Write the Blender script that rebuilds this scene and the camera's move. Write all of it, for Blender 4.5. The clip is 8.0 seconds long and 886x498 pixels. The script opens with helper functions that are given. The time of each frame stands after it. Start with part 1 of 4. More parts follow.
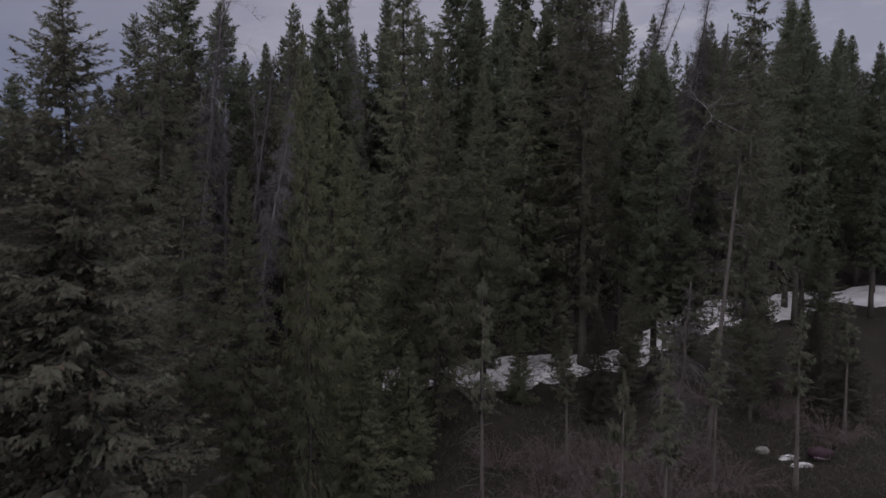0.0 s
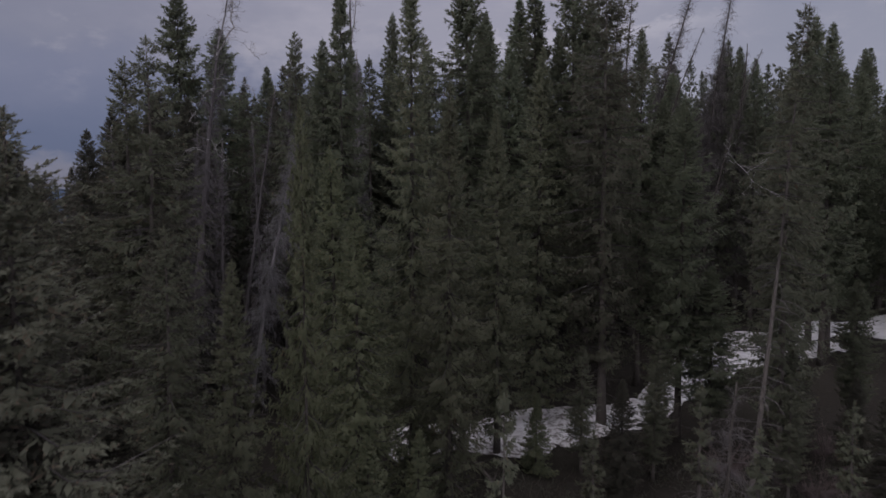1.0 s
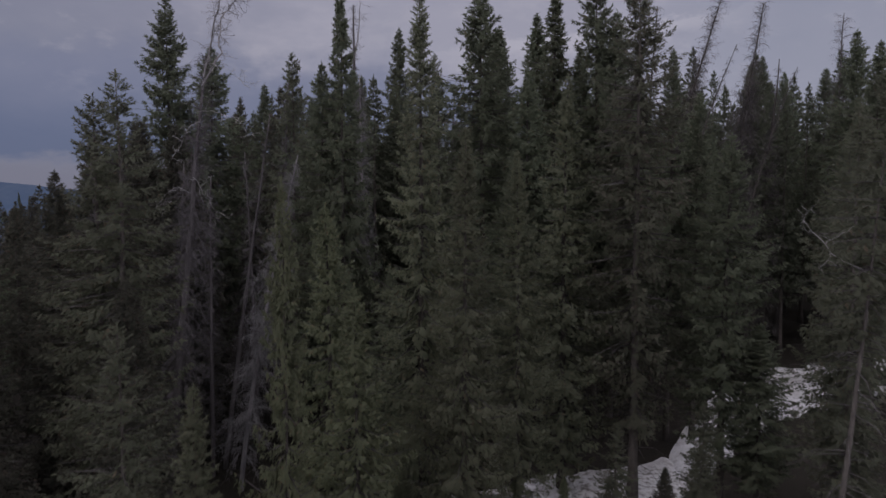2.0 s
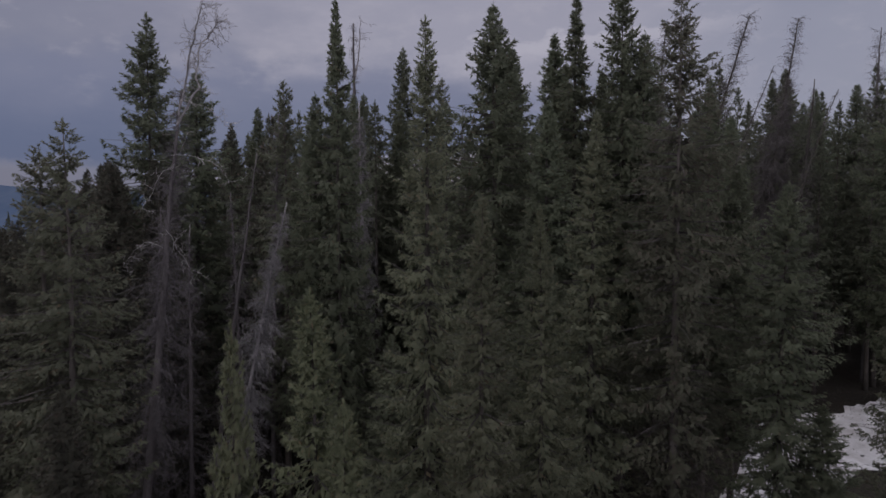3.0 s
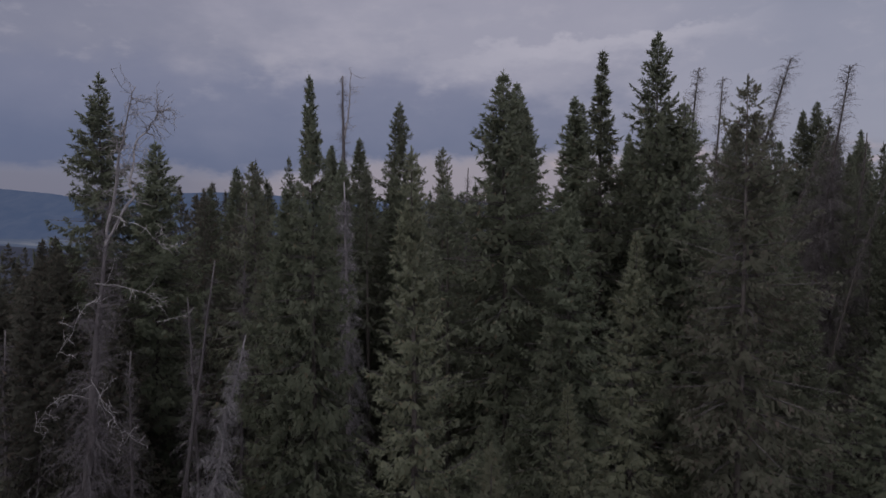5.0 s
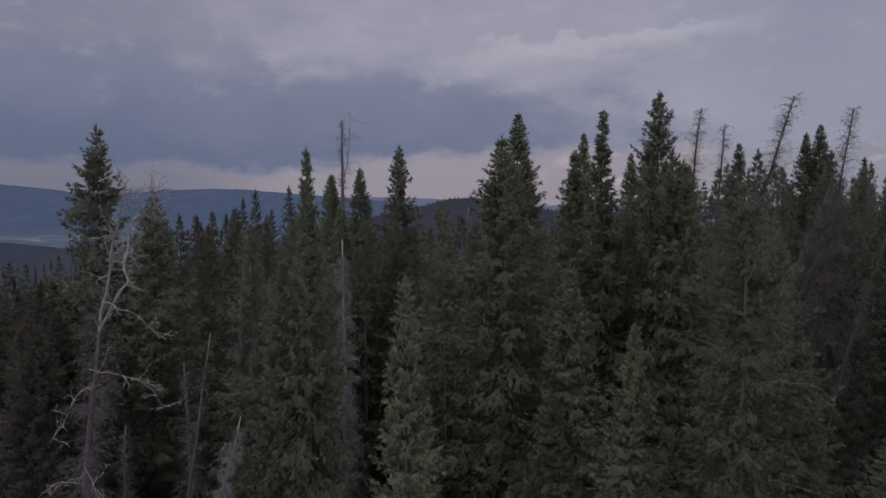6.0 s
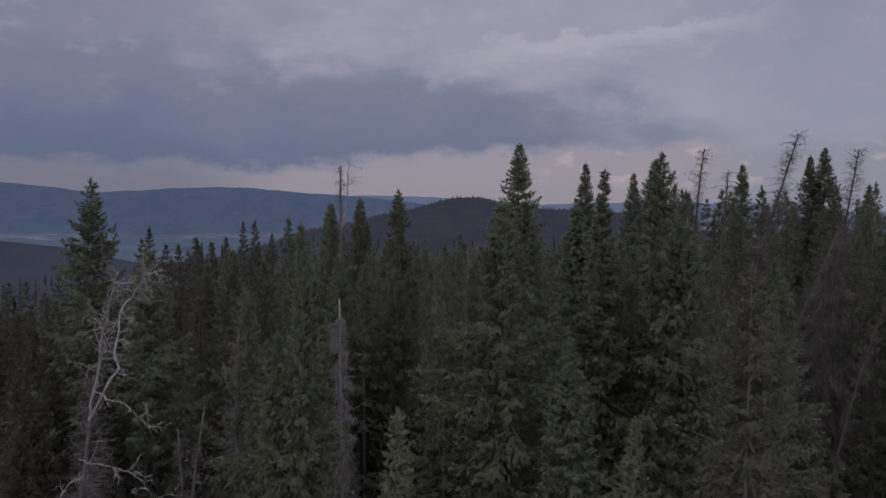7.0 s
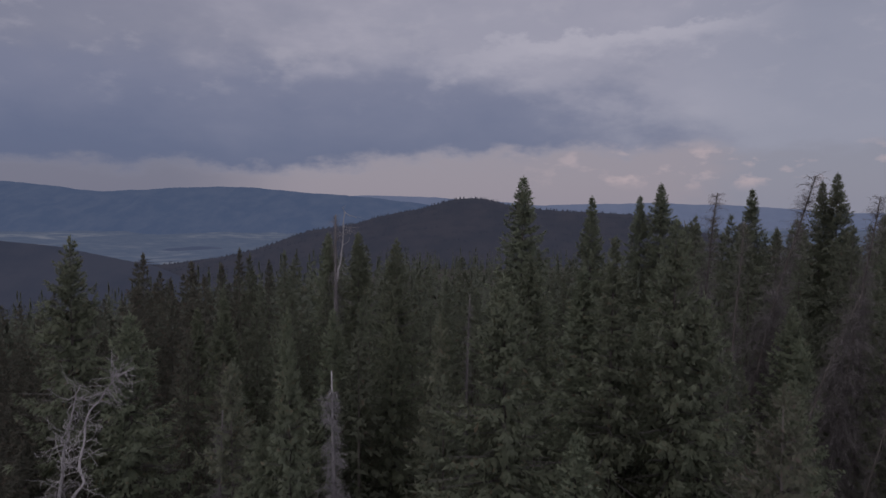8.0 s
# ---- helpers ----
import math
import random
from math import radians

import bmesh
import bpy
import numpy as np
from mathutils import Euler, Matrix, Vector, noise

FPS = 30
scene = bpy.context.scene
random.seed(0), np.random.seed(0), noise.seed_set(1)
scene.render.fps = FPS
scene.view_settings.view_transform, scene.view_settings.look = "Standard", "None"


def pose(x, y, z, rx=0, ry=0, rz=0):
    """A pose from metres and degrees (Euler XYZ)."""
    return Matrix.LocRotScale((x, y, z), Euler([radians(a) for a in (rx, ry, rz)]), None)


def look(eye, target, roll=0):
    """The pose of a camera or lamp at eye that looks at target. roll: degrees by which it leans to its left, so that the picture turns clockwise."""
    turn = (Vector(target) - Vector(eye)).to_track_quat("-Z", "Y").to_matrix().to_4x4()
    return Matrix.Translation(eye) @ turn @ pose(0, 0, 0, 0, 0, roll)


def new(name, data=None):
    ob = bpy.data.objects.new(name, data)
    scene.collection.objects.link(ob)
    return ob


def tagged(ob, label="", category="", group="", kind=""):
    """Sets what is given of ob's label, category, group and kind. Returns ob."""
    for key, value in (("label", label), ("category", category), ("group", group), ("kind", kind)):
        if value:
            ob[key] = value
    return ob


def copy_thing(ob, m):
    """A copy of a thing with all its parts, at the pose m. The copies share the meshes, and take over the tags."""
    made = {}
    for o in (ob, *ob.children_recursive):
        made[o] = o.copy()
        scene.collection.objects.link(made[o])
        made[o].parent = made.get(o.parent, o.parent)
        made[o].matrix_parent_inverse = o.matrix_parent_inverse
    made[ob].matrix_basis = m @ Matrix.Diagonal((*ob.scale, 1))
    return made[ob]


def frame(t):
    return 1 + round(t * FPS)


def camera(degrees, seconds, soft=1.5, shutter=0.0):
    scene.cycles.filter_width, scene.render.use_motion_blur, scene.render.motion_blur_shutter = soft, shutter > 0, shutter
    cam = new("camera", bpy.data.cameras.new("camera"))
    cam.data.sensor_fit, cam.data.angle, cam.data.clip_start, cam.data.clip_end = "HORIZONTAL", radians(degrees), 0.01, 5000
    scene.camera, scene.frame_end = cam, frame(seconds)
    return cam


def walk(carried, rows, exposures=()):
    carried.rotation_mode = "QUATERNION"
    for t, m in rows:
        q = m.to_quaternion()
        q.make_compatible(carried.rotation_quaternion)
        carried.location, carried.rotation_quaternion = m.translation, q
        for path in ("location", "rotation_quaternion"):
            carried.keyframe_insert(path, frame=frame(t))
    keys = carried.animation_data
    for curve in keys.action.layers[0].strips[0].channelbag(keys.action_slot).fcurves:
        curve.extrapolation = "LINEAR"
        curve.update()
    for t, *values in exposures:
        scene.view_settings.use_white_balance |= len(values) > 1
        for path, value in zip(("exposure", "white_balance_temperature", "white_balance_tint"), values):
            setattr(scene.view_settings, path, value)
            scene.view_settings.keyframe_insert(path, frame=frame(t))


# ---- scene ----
cam = camera(64.0, 8.0, soft=1.55, shutter=0.3)
PATH = [
    (0, (0.164, 1.612, 7.751), (0.199, 3.607, 7.607), -0.0),
    (0.5, (0.102, 2.343, 8.633), (0.131, 4.338, 8.488), -0.0),
    (1, (0.008, 3.338, 9.439), (0.03, 5.333, 9.293), -0.1),
    (1.5, (-0.08, 4.645, 10.13), (-0.066, 6.639, 9.983), -0.1),
    (3, (-0.254, 9.09, 12.286), (-0.264, 11.085, 12.15), -0.1),
    (3.5, (-0.261, 10.45, 12.818), (-0.276, 12.445, 12.685), -0.2),
    (4, (-0.242, 11.753, 13.316), (-0.263, 13.749, 13.183), -0.1),
    (4.5, (-0.169, 12.847, 14.242), (-0.195, 14.843, 14.116), -0.2),
    (5, (-0.062, 13.393, 15.227), (-0.092, 15.389, 15.102), -0.1),
    (6.5, (0.117, 13.783, 18.082), (0.077, 15.778, 17.945), 0.2),
    (7, (0.178, 14.112, 19.014), (0.133, 16.107, 18.876), 0.2),
    (7.5, (0.199, 14.775, 19.963), (0.15, 16.769, 19.823), 0.3),
    (8, (0.235, 15.63, 20.922), (0.182, 17.624, 20.784), 0.4),
]
walk(cam, [(t, look(eye, target, roll)) for t, eye, target, roll in PATH])


# ---- world and sun ----
def srgb(r, g, b):
    """A linear colour from 0..255 display values."""
    out = []
    for c in (r, g, b):
        c /= 255
        out.append(c / 12.92 if c <= 0.04045 else ((c + 0.055) / 1.055) ** 2.4)
    return (*out, 1.0)


class Nodes:
    """A small wrapper to write node trees in few lines."""

    def __init__(self, tree):
        self.tree = tree

    def add(self, kind, **values):
        n = self.tree.nodes.new(kind)
        for key, value in values.items():
            n.inputs[key].default_value = value
        return n

    def link(self, a, b):
        self.tree.links.new(a, b)
        return self

    def math(self, op, a, b=None, clamp=False):
        n = self.add("ShaderNodeMath")
        n.operation, n.use_clamp = op, clamp
        for i, v in enumerate((a, b)):
            if v is None:
                continue
            if isinstance(v, (int, float)):
                n.inputs[i].default_value = v
            else:
                self.link(v, n.inputs[i])
        return n.outputs[0]

    def ramp(self, fac, stops, mode="EASE"):
        n = self.add("ShaderNodeValToRGB")
        n.color_ramp.interpolation = mode
        while len(n.color_ramp.elements) < len(stops):
            n.color_ramp.elements.new(0.5)
        for e, (p, c) in zip(n.color_ramp.elements, stops):
            e.position, e.color = p, c
        self.link(fac, n.inputs[0])
        return n.outputs[0]

    def mix(self, fac, a, b, blend="MIX"):
        n = self.add("ShaderNodeMix")
        n.data_type, n.blend_type = "RGBA", blend
        for s, v in ((n.inputs[0], fac), (n.inputs[6], a), (n.inputs[7], b)):
            if isinstance(v, (int, float, tuple)):
                s.default_value = v
            else:
                self.link(v, s)
        return n.outputs[2]

    def noise(self, vec, scale, detail=4.0, rough=0.55):
        n = self.add("ShaderNodeTexNoise", Scale=scale, Detail=detail, Roughness=rough)
        if vec is not None:
            self.link(vec, n.inputs["Vector"])
        return n.outputs["Fac"]


SUN_EL, SUN_AZ = radians(48), radians(215)   # behind the camera, to its left
world = bpy.data.worlds.new("overcast_sky")
scene.world = world
world.use_nodes = True
world.node_tree.nodes.clear()
W = Nodes(world.node_tree)
w_out = W.add("ShaderNodeOutputWorld")
w_bg = W.add("ShaderNodeBackground", Strength=1.0)
sky = W.add("ShaderNodeTexSky")
sky.sky_type, sky.sun_disc, sky.sun_elevation, sky.sun_rotation = "NISHITA", False, SUN_EL, SUN_AZ
coord = W.add("ShaderNodeTexCoord")
stretch = W.add("ShaderNodeMapping")
stretch.inputs["Scale"].default_value = (1.0, 1.0, 2.1)
W.link(coord.outputs["Generated"], stretch.inputs["Vector"])
split = W.add("ShaderNodeSeparateXYZ")
W.link(coord.outputs["Generated"], split.inputs[0])
broad = W.noise(stretch.outputs[0], 2.2, 3.0, 0.5)
middle = W.noise(stretch.outputs[0], 6.0, 5.0, 0.55)
fine = W.noise(stretch.outputs[0], 15.0, 7.0, 0.6)
east, height = split.outputs[0], split.outputs[2]


def smooth(v, a, b):
    """0 below a, 1 above b."""
    n = W.add("ShaderNodeMapRange")
    n.interpolation_type = "SMOOTHSTEP"
    W.link(v, n.inputs[0])
    n.inputs[1].default_value, n.inputs[2].default_value = a, b
    return n.outputs[0]


def uneven(v, noise_out, amount):
    return W.math("ADD", v, W.math("MULTIPLY", W.math("SUBTRACT", noise_out, 0.5), amount))


def inverse(v):
    return W.math("SUBTRACT", 1.0, v)


# a grey deck, brighter overhead
deck = W.ramp(W.math("ADD", W.math("MULTIPLY", broad, 0.55), W.math("MULTIPLY", middle, 0.45)), [
    (0.34, srgb(134, 136, 153)), (0.50, srgb(155, 154, 168)), (0.64, srgb(170, 167, 179))])
deck = W.mix(smooth(uneven(east, middle, 0.25), 0.16, 0.42), deck, W.mix(0.7, deck, srgb(141, 144, 160)))
# the dark rain cloud ahead to the left, with a scalloped lower edge that rises to the right
edge = W.math("MINIMUM", W.math("ADD", 0.043, W.math("MULTIPLY", W.math("MAXIMUM", W.math("ADD", east, 0.3), 0.0), 0.06)), 0.068)
under = smooth(uneven(uneven(W.math("SUBTRACT", height, edge), middle, 0.05), fine, 0.06), -0.014, 0.014)
over = smooth(uneven(uneven(uneven(W.math("ADD", height, W.math("MULTIPLY", W.math("MAXIMUM", W.math("ADD", east, 0.05), 0.0), 0.22)), middle, 0.12), broad, 0.05), fine, 0.05), 0.15, 0.215)
rain = W.math("MULTIPLY", W.math("MULTIPLY", under, inverse(over)), inverse(smooth(uneven(uneven(east, middle, 0.4), fine, 0.15), 0.10, 0.40)))
dusk = W.mix(smooth(uneven(height, middle, 0.1), 0.05, 0.17), W.mix(smooth(east, -0.45, 0.2), srgb(90, 100, 129), srgb(103, 110, 136)), srgb(119, 123, 145))
deck = W.mix(W.math("MULTIPLY", inverse(smooth(uneven(east, middle, 0.3), -0.55, 0.0)), 0.74), deck, srgb(116, 119, 138))
deck = W.mix(W.math("MULTIPLY", rain, 0.90), deck, dusk)
# pale rosy air under the cloud
rosy = W.mix(smooth(uneven(east, middle, 0.15), -0.40, -0.18), srgb(117, 118, 135), srgb(150, 144, 154))
rosy = W.mix(smooth(uneven(uneven(east, middle, 0.2), fine, 0.2), 0.24, 0.42), rosy, srgb(139, 140, 154))
deck = W.mix(inverse(under), deck, rosy)
# a sunlit row of heads over the rain cloud
crest = W.math("SUBTRACT", height, W.math("ADD", 0.186, W.math("MULTIPLY", W.math("ADD", east, 0.12), 0.09)))
crest = uneven(uneven(crest, middle, 0.07), fine, 0.085)
heads = W.math("MULTIPLY", smooth(crest, -0.035, 0.0), inverse(smooth(crest, 0.001, 0.012)))
heads = W.math("MULTIPLY", heads, W.math("MULTIPLY", smooth(east, -0.12, 0.16), inverse(smooth(east, 0.28, 0.42))))
deck = W.mix(W.math("MULTIPLY", heads, 0.6), deck, srgb(181, 178, 188))
wisp = smooth(fine, 0.52, 0.72)
deck = W.mix(W.math("MULTIPLY", W.math("MULTIPLY", wisp, smooth(height, 0.08, 0.2)), 0.30), deck, srgb(172, 169, 179))
deck = W.mix(smooth(height, 0.34, 0.62), deck, (1.24, 1.23, 1.30, 1.0))
heaps = W.noise(stretch.outputs[0], 21.0, 6.0, 0.55)
low = W.ramp(height, [(0.012, (0, 0, 0, 1)), (0.03, (1, 1, 1, 1)), (0.06, (1, 1, 1, 1)), (0.085, (0, 0, 0, 1))])
right = W.math("MULTIPLY", W.math("SUBTRACT", east, 0.02), 5.0, clamp=True)
heap = W.math("MULTIPLY", W.math("MULTIPLY", W.math("SUBTRACT", heaps, 0.53), 7.0, clamp=True), W.math("MULTIPLY", low, right))
deck = W.mix(W.math("MULTIPLY", heap, 0.75), deck, srgb(184, 168, 172))
behind = W.math("MULTIPLY", W.math("SUBTRACT", -0.05, split.outputs[1]), 1.6, clamp=True)
deck = W.mix(behind, deck, W.mix(0.75, deck, (0.86, 0.87, 0.97, 1.0)))
air = W.mix(1.0, sky.outputs[0], (0.06, 0.06, 0.06, 1.0), "MULTIPLY")
W.link(W.mix(1.0, W.mix(0.93, air, deck), (0.995, 0.985, 1.012, 1.0), "MULTIPLY"), w_bg.inputs["Color"])
W.link(w_bg.outputs[0], w_out.inputs[0])

sun = new("sun", bpy.data.lights.new("sun", "SUN"))
sun.data.energy, sun.data.angle, sun.data.color = 0.4, radians(30), (1.0, 0.96, 0.92)
sun.matrix_world = pose(0, 0, 60, 90 - math.degrees(SUN_EL), 0, -35)


# ---- materials ----
def material(name, roughness=0.8, specular=0.3):
    m = bpy.data.materials.new(name)
    m.use_nodes = True
    n = Nodes(m.node_tree)
    b = m.node_tree.nodes["Principled BSDF"]
    b.inputs["Roughness"].default_value = roughness
    b.inputs["Specular IOR Level"].default_value = specular
    return m, n, b


def bump(n, b, height, strength, distance):
    k = n.add("ShaderNodeBump", Strength=strength, Distance=distance)
    n.link(height, k.inputs["Height"])
    n.link(k.outputs[0], b.inputs["Normal"])


def foliage(name, dark, light, dry, dry_share=0.12):
    """Needles: every sprig its own green, a few of them dry, and whole boughs lighter or duller."""
    m, n, b = material(name, 0.7, 0.14)
    geo = n.add("ShaderNodeNewGeometry")
    pos = n.add("ShaderNodeTexCoord")
    inf = n.add("ShaderNodeObjectInfo")
    big = n.noise(pos.outputs["Object"], 0.9, 3.0)
    tuft = n.noise(pos.outputs["Object"], 4.5, 2.0)
    f = n.math("ADD", n.math("MULTIPLY", geo.outputs["Random Per Island"], 0.22), n.math("MULTIPLY", n.math("SUBTRACT", big, 0.35), 0.8))
    f = n.math("ADD", f, n.math("MULTIPLY", n.math("SUBTRACT", tuft, 0.4), 1.0), clamp=True)
    col = n.ramp(f, [(0.0, dark), (0.9, light)], "LINEAR")
    col = n.mix(n.math("LESS_THAN", geo.outputs["Random Per Island"], dry_share), col, dry)
    hue = n.add("ShaderNodeHueSaturation")
    n.link(n.math("ADD", n.math("MULTIPLY", inf.outputs["Random"], 0.02), 0.488), hue.inputs["Hue"])
    n.link(n.math("ADD", n.math("MULTIPLY", inf.outputs["Random"], 0.34), 0.83), hue.inputs["Value"])
    n.link(col, hue.inputs["Color"])
    n.link(hue.outputs[0], b.inputs["Base Color"])
    glow = n.add("ShaderNodeBsdfTranslucent")
    n.link(hue.outputs[0], glow.inputs[0])
    both = n.add("ShaderNodeMixShader", Fac=0.5)
    n.link(b.outputs[0], both.inputs[1]).link(glow.outputs[0], both.inputs[2])
    n.link(both.outputs[0], m.node_tree.nodes["Material Output"].inputs[0])
    return m


def bark(name, dark, light, scale=1.0):
    m, n, b = material(name, 0.9, 0.15)
    pos = n.add("ShaderNodeTexCoord")
    mp = n.add("ShaderNodeMapping")
    mp.inputs["Scale"].default_value = (9 * scale, 9 * scale, 1.6 * scale)
    n.link(pos.outputs["Object"], mp.inputs[0])
    grain = n.noise(mp.outputs[0], 3.0, 6.0, 0.65)
    blot = n.noise(pos.outputs["Object"], 0.8, 3.0)
    f = n.math("ADD", n.math("MULTIPLY", grain, 0.7), n.math("MULTIPLY", blot, 0.45), clamp=True)
    n.link(n.ramp(f, [(0.3, dark), (0.75, light)], "LINEAR"), b.inputs["Base Color"])
    bump(n, b, grain, 0.7, 0.03)
    return m


SPRUCE = foliage("spruce_needles", (0.125, 0.138, 0.102, 1), (0.193, 0.205, 0.139, 1), (0.165, 0.135, 0.095, 1), 0.03)
YOUNG = foliage("young_needles", (0.140, 0.152, 0.101, 1), (0.245, 0.256, 0.158, 1), (0.22, 0.18, 0.12, 1), 0.03)
OLIVE = foliage("thin_needles", (0.122, 0.127, 0.097, 1), (0.195, 0.196, 0.140, 1), (0.17, 0.138, 0.10, 1), 0.05)
PALE = foliage("pale_needles", (0.139, 0.145, 0.104, 1), (0.224, 0.227, 0.153, 1), (0.19, 0.155, 0.11, 1), 0.04)
WORN = foliage("worn_needles", (0.134, 0.138, 0.106, 1), (0.210, 0.208, 0.150, 1), (0.18, 0.15, 0.125, 1), 0.12)
OLD = foliage("old_needles", (0.126, 0.126, 0.100, 1), (0.205, 0.201, 0.151, 1), (0.17, 0.135, 0.105, 1), 0.10)
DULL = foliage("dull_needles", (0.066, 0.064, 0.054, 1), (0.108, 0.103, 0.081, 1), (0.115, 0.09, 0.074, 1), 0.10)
# far needles darkened to stand in for self-shading the coarse crowns lack
DISTANT = foliage("distant_needles_shaded", (0.066, 0.072, 0.058, 1), (0.096, 0.100, 0.074, 1), (0.08, 0.068, 0.05, 1), 0.03)
FAR_WOODS = foliage("woods_needles_shaded", (0.098, 0.106, 0.082, 1), (0.142, 0.148, 0.104, 1), (0.11, 0.092, 0.068, 1), 0.03)
BARK = bark("spruce_bark", (0.030, 0.025, 0.023, 1), (0.105, 0.090, 0.083, 1))
PALE_BARK = bark("pale_bark", (0.055, 0.046, 0.044, 1), (0.15, 0.130, 0.121, 1))
SNAG_WOOD = bark("bleached_wood", (0.11, 0.099, 0.104, 1), (0.33, 0.305, 0.315, 1), 1.4)
SHRUB = bark("shrub_stems", (0.062, 0.047, 0.048, 1), (0.165, 0.127, 0.126, 1))
WHITE_WOOD = bark("whitened_wood", (0.17, 0.156, 0.161, 1), (0.43, 0.404, 0.411, 1), 1.4)
STEM_WOOD = bark("weathered_stem", (0.045, 0.039, 0.041, 1), (0.150, 0.132, 0.137, 1), 1.4)
GREY_TWIGS = bark("pale_grey_twigs", (0.090, 0.083, 0.088, 1), (0.245, 0.227, 0.237, 1))
DEAD_TWIGS = bark("weathered_twigs", (0.052, 0.046, 0.050, 1), (0.160, 0.143, 0.152, 1))
TWIGS = bark("dead_twigs", (0.045, 0.039, 0.040, 1), (0.135, 0.119, 0.121, 1))

GROUND, gn, gb = material("forest_floor", 0.95, 0.1)
gpos = gn.add("ShaderNodeTexCoord")
g1, g2, g3 = (gn.noise(gpos.outputs["Object"], s, 6.0, 0.62) for s in (0.22, 1.7, 14.0))
gcol = gn.ramp(g1, [(0.35, (0.013, 0.011, 0.010, 1)), (0.55, (0.022, 0.019, 0.016, 1)), (0.7, (0.019, 0.020, 0.014, 1))], "LINEAR")
gcol = gn.mix(gn.math("MULTIPLY", g2, 0.7), gcol, (0.032, 0.026, 0.023, 1))
gcol = gn.mix(gn.math("MULTIPLY", gn.math("SUBTRACT", g3, 0.5), 2.0, clamp=True), gcol, (0.060, 0.050, 0.044, 1))
gn.link(gcol, gb.inputs["Base Color"])
bump(gn, gb, g3, 0.8, 0.06)

SNOW, sn, sb = material("old_snow", 0.75, 0.25)
spos = sn.add("ShaderNodeTexCoord")
s1, s2, s3 = (sn.noise(spos.outputs["Object"], s, 7.0, 0.65) for s in (0.7, 5.0, 13.0))
scol = sn.ramp(s1, [(0.3, (0.42, 0.39, 0.40, 1)), (0.6, (0.66, 0.64, 0.67, 1))], "LINEAR")
litter = sn.noise(spos.outputs["Object"], 0.33, 2.0)
litter = sn.math("MULTIPLY", sn.math("SUBTRACT", litter, 0.28), 6.0, clamp=True)
open_side = sn.add("ShaderNodeSeparateXYZ")
sn.link(spos.outputs["Object"], open_side.inputs[0])
litter = sn.math("MULTIPLY", litter, sn.math("SUBTRACT", 1.0, sn.math("MULTIPLY", sn.math("SUBTRACT", open_side.outputs[0], 7.0), 0.4, clamp=True)))
dirt = sn.math("MULTIPLY", sn.math("SUBTRACT", s2, 0.485), 9.0, clamp=True)
scol = sn.mix(sn.math("MULTIPLY", sn.math("MULTIPLY", dirt, 0.85), litter), scol, (0.11, 0.085, 0.075, 1))
specks = sn.math("MULTIPLY", sn.math("SUBTRACT", s3, 0.58), 8.0, clamp=True)
scol = sn.mix(sn.math("MULTIPLY", specks, sn.math("ADD", sn.math("MULTIPLY", litter, 0.8), 0.2)), scol, (0.09, 0.07, 0.06, 1))
sn.link(scol, sb.inputs["Base Color"])
bump(sn, sb, s2, 0.5, 0.08)


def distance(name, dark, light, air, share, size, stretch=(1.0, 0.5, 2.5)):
    """Land so far off: woods and clearings under a share of painted, glowing haze."""
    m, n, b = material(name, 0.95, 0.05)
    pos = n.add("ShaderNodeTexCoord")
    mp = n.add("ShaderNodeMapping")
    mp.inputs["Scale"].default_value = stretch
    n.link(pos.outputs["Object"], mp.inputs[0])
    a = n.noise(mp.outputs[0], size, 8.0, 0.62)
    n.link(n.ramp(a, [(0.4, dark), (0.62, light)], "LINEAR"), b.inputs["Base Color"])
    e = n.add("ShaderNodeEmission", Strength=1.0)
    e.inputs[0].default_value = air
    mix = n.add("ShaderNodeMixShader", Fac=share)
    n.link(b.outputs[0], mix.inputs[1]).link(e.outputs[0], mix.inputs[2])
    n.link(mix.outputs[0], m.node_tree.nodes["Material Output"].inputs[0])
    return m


HILL = distance("hazy_wooded_hill", (0.014, 0.016, 0.016, 1), (0.034, 0.030, 0.028, 1), srgb(55, 57, 72), 0.66, 0.02)
RIDGE_NEAR = distance("hazy_wooded_ridge", (0.018, 0.020, 0.020, 1), (0.040, 0.038, 0.036, 1), srgb(56, 60, 78), 0.7, 0.014)
VALLEY, vn, vb = material("hazy_valley_floor", 0.95, 0.05)
vpos = vn.add("ShaderNodeTexCoord")
fields, plots, woods = (vn.noise(vpos.outputs["Object"], k, 6.0, 0.6) for k in (0.0022, 0.011, 0.03))
open_land = vn.math("MULTIPLY", vn.math("SUBTRACT", fields, 0.47), 6.0, clamp=True)
open_land = vn.math("MULTIPLY", open_land, vn.math("MULTIPLY", vn.math("SUBTRACT", plots, 0.42), 5.0, clamp=True))
vcol = vn.mix(open_land, vn.ramp(woods, [(0.4, (0.03, 0.04, 0.05, 1)), (0.65, (0.10, 0.105, 0.10, 1))], "LINEAR"), (0.46, 0.43, 0.37, 1))
vn.link(vcol, vb.inputs["Base Color"])
# haze over the valley, painted as a bluish glow in its material
valley_haze = vn.add("ShaderNodeEmission", Strength=1.0)
valley_haze.inputs[0].default_value = srgb(76, 86, 109)
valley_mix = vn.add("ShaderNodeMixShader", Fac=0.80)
vn.link(vb.outputs[0], valley_mix.inputs[1]).link(valley_haze.outputs[0], valley_mix.inputs[2])
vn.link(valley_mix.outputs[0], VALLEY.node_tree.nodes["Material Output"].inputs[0])
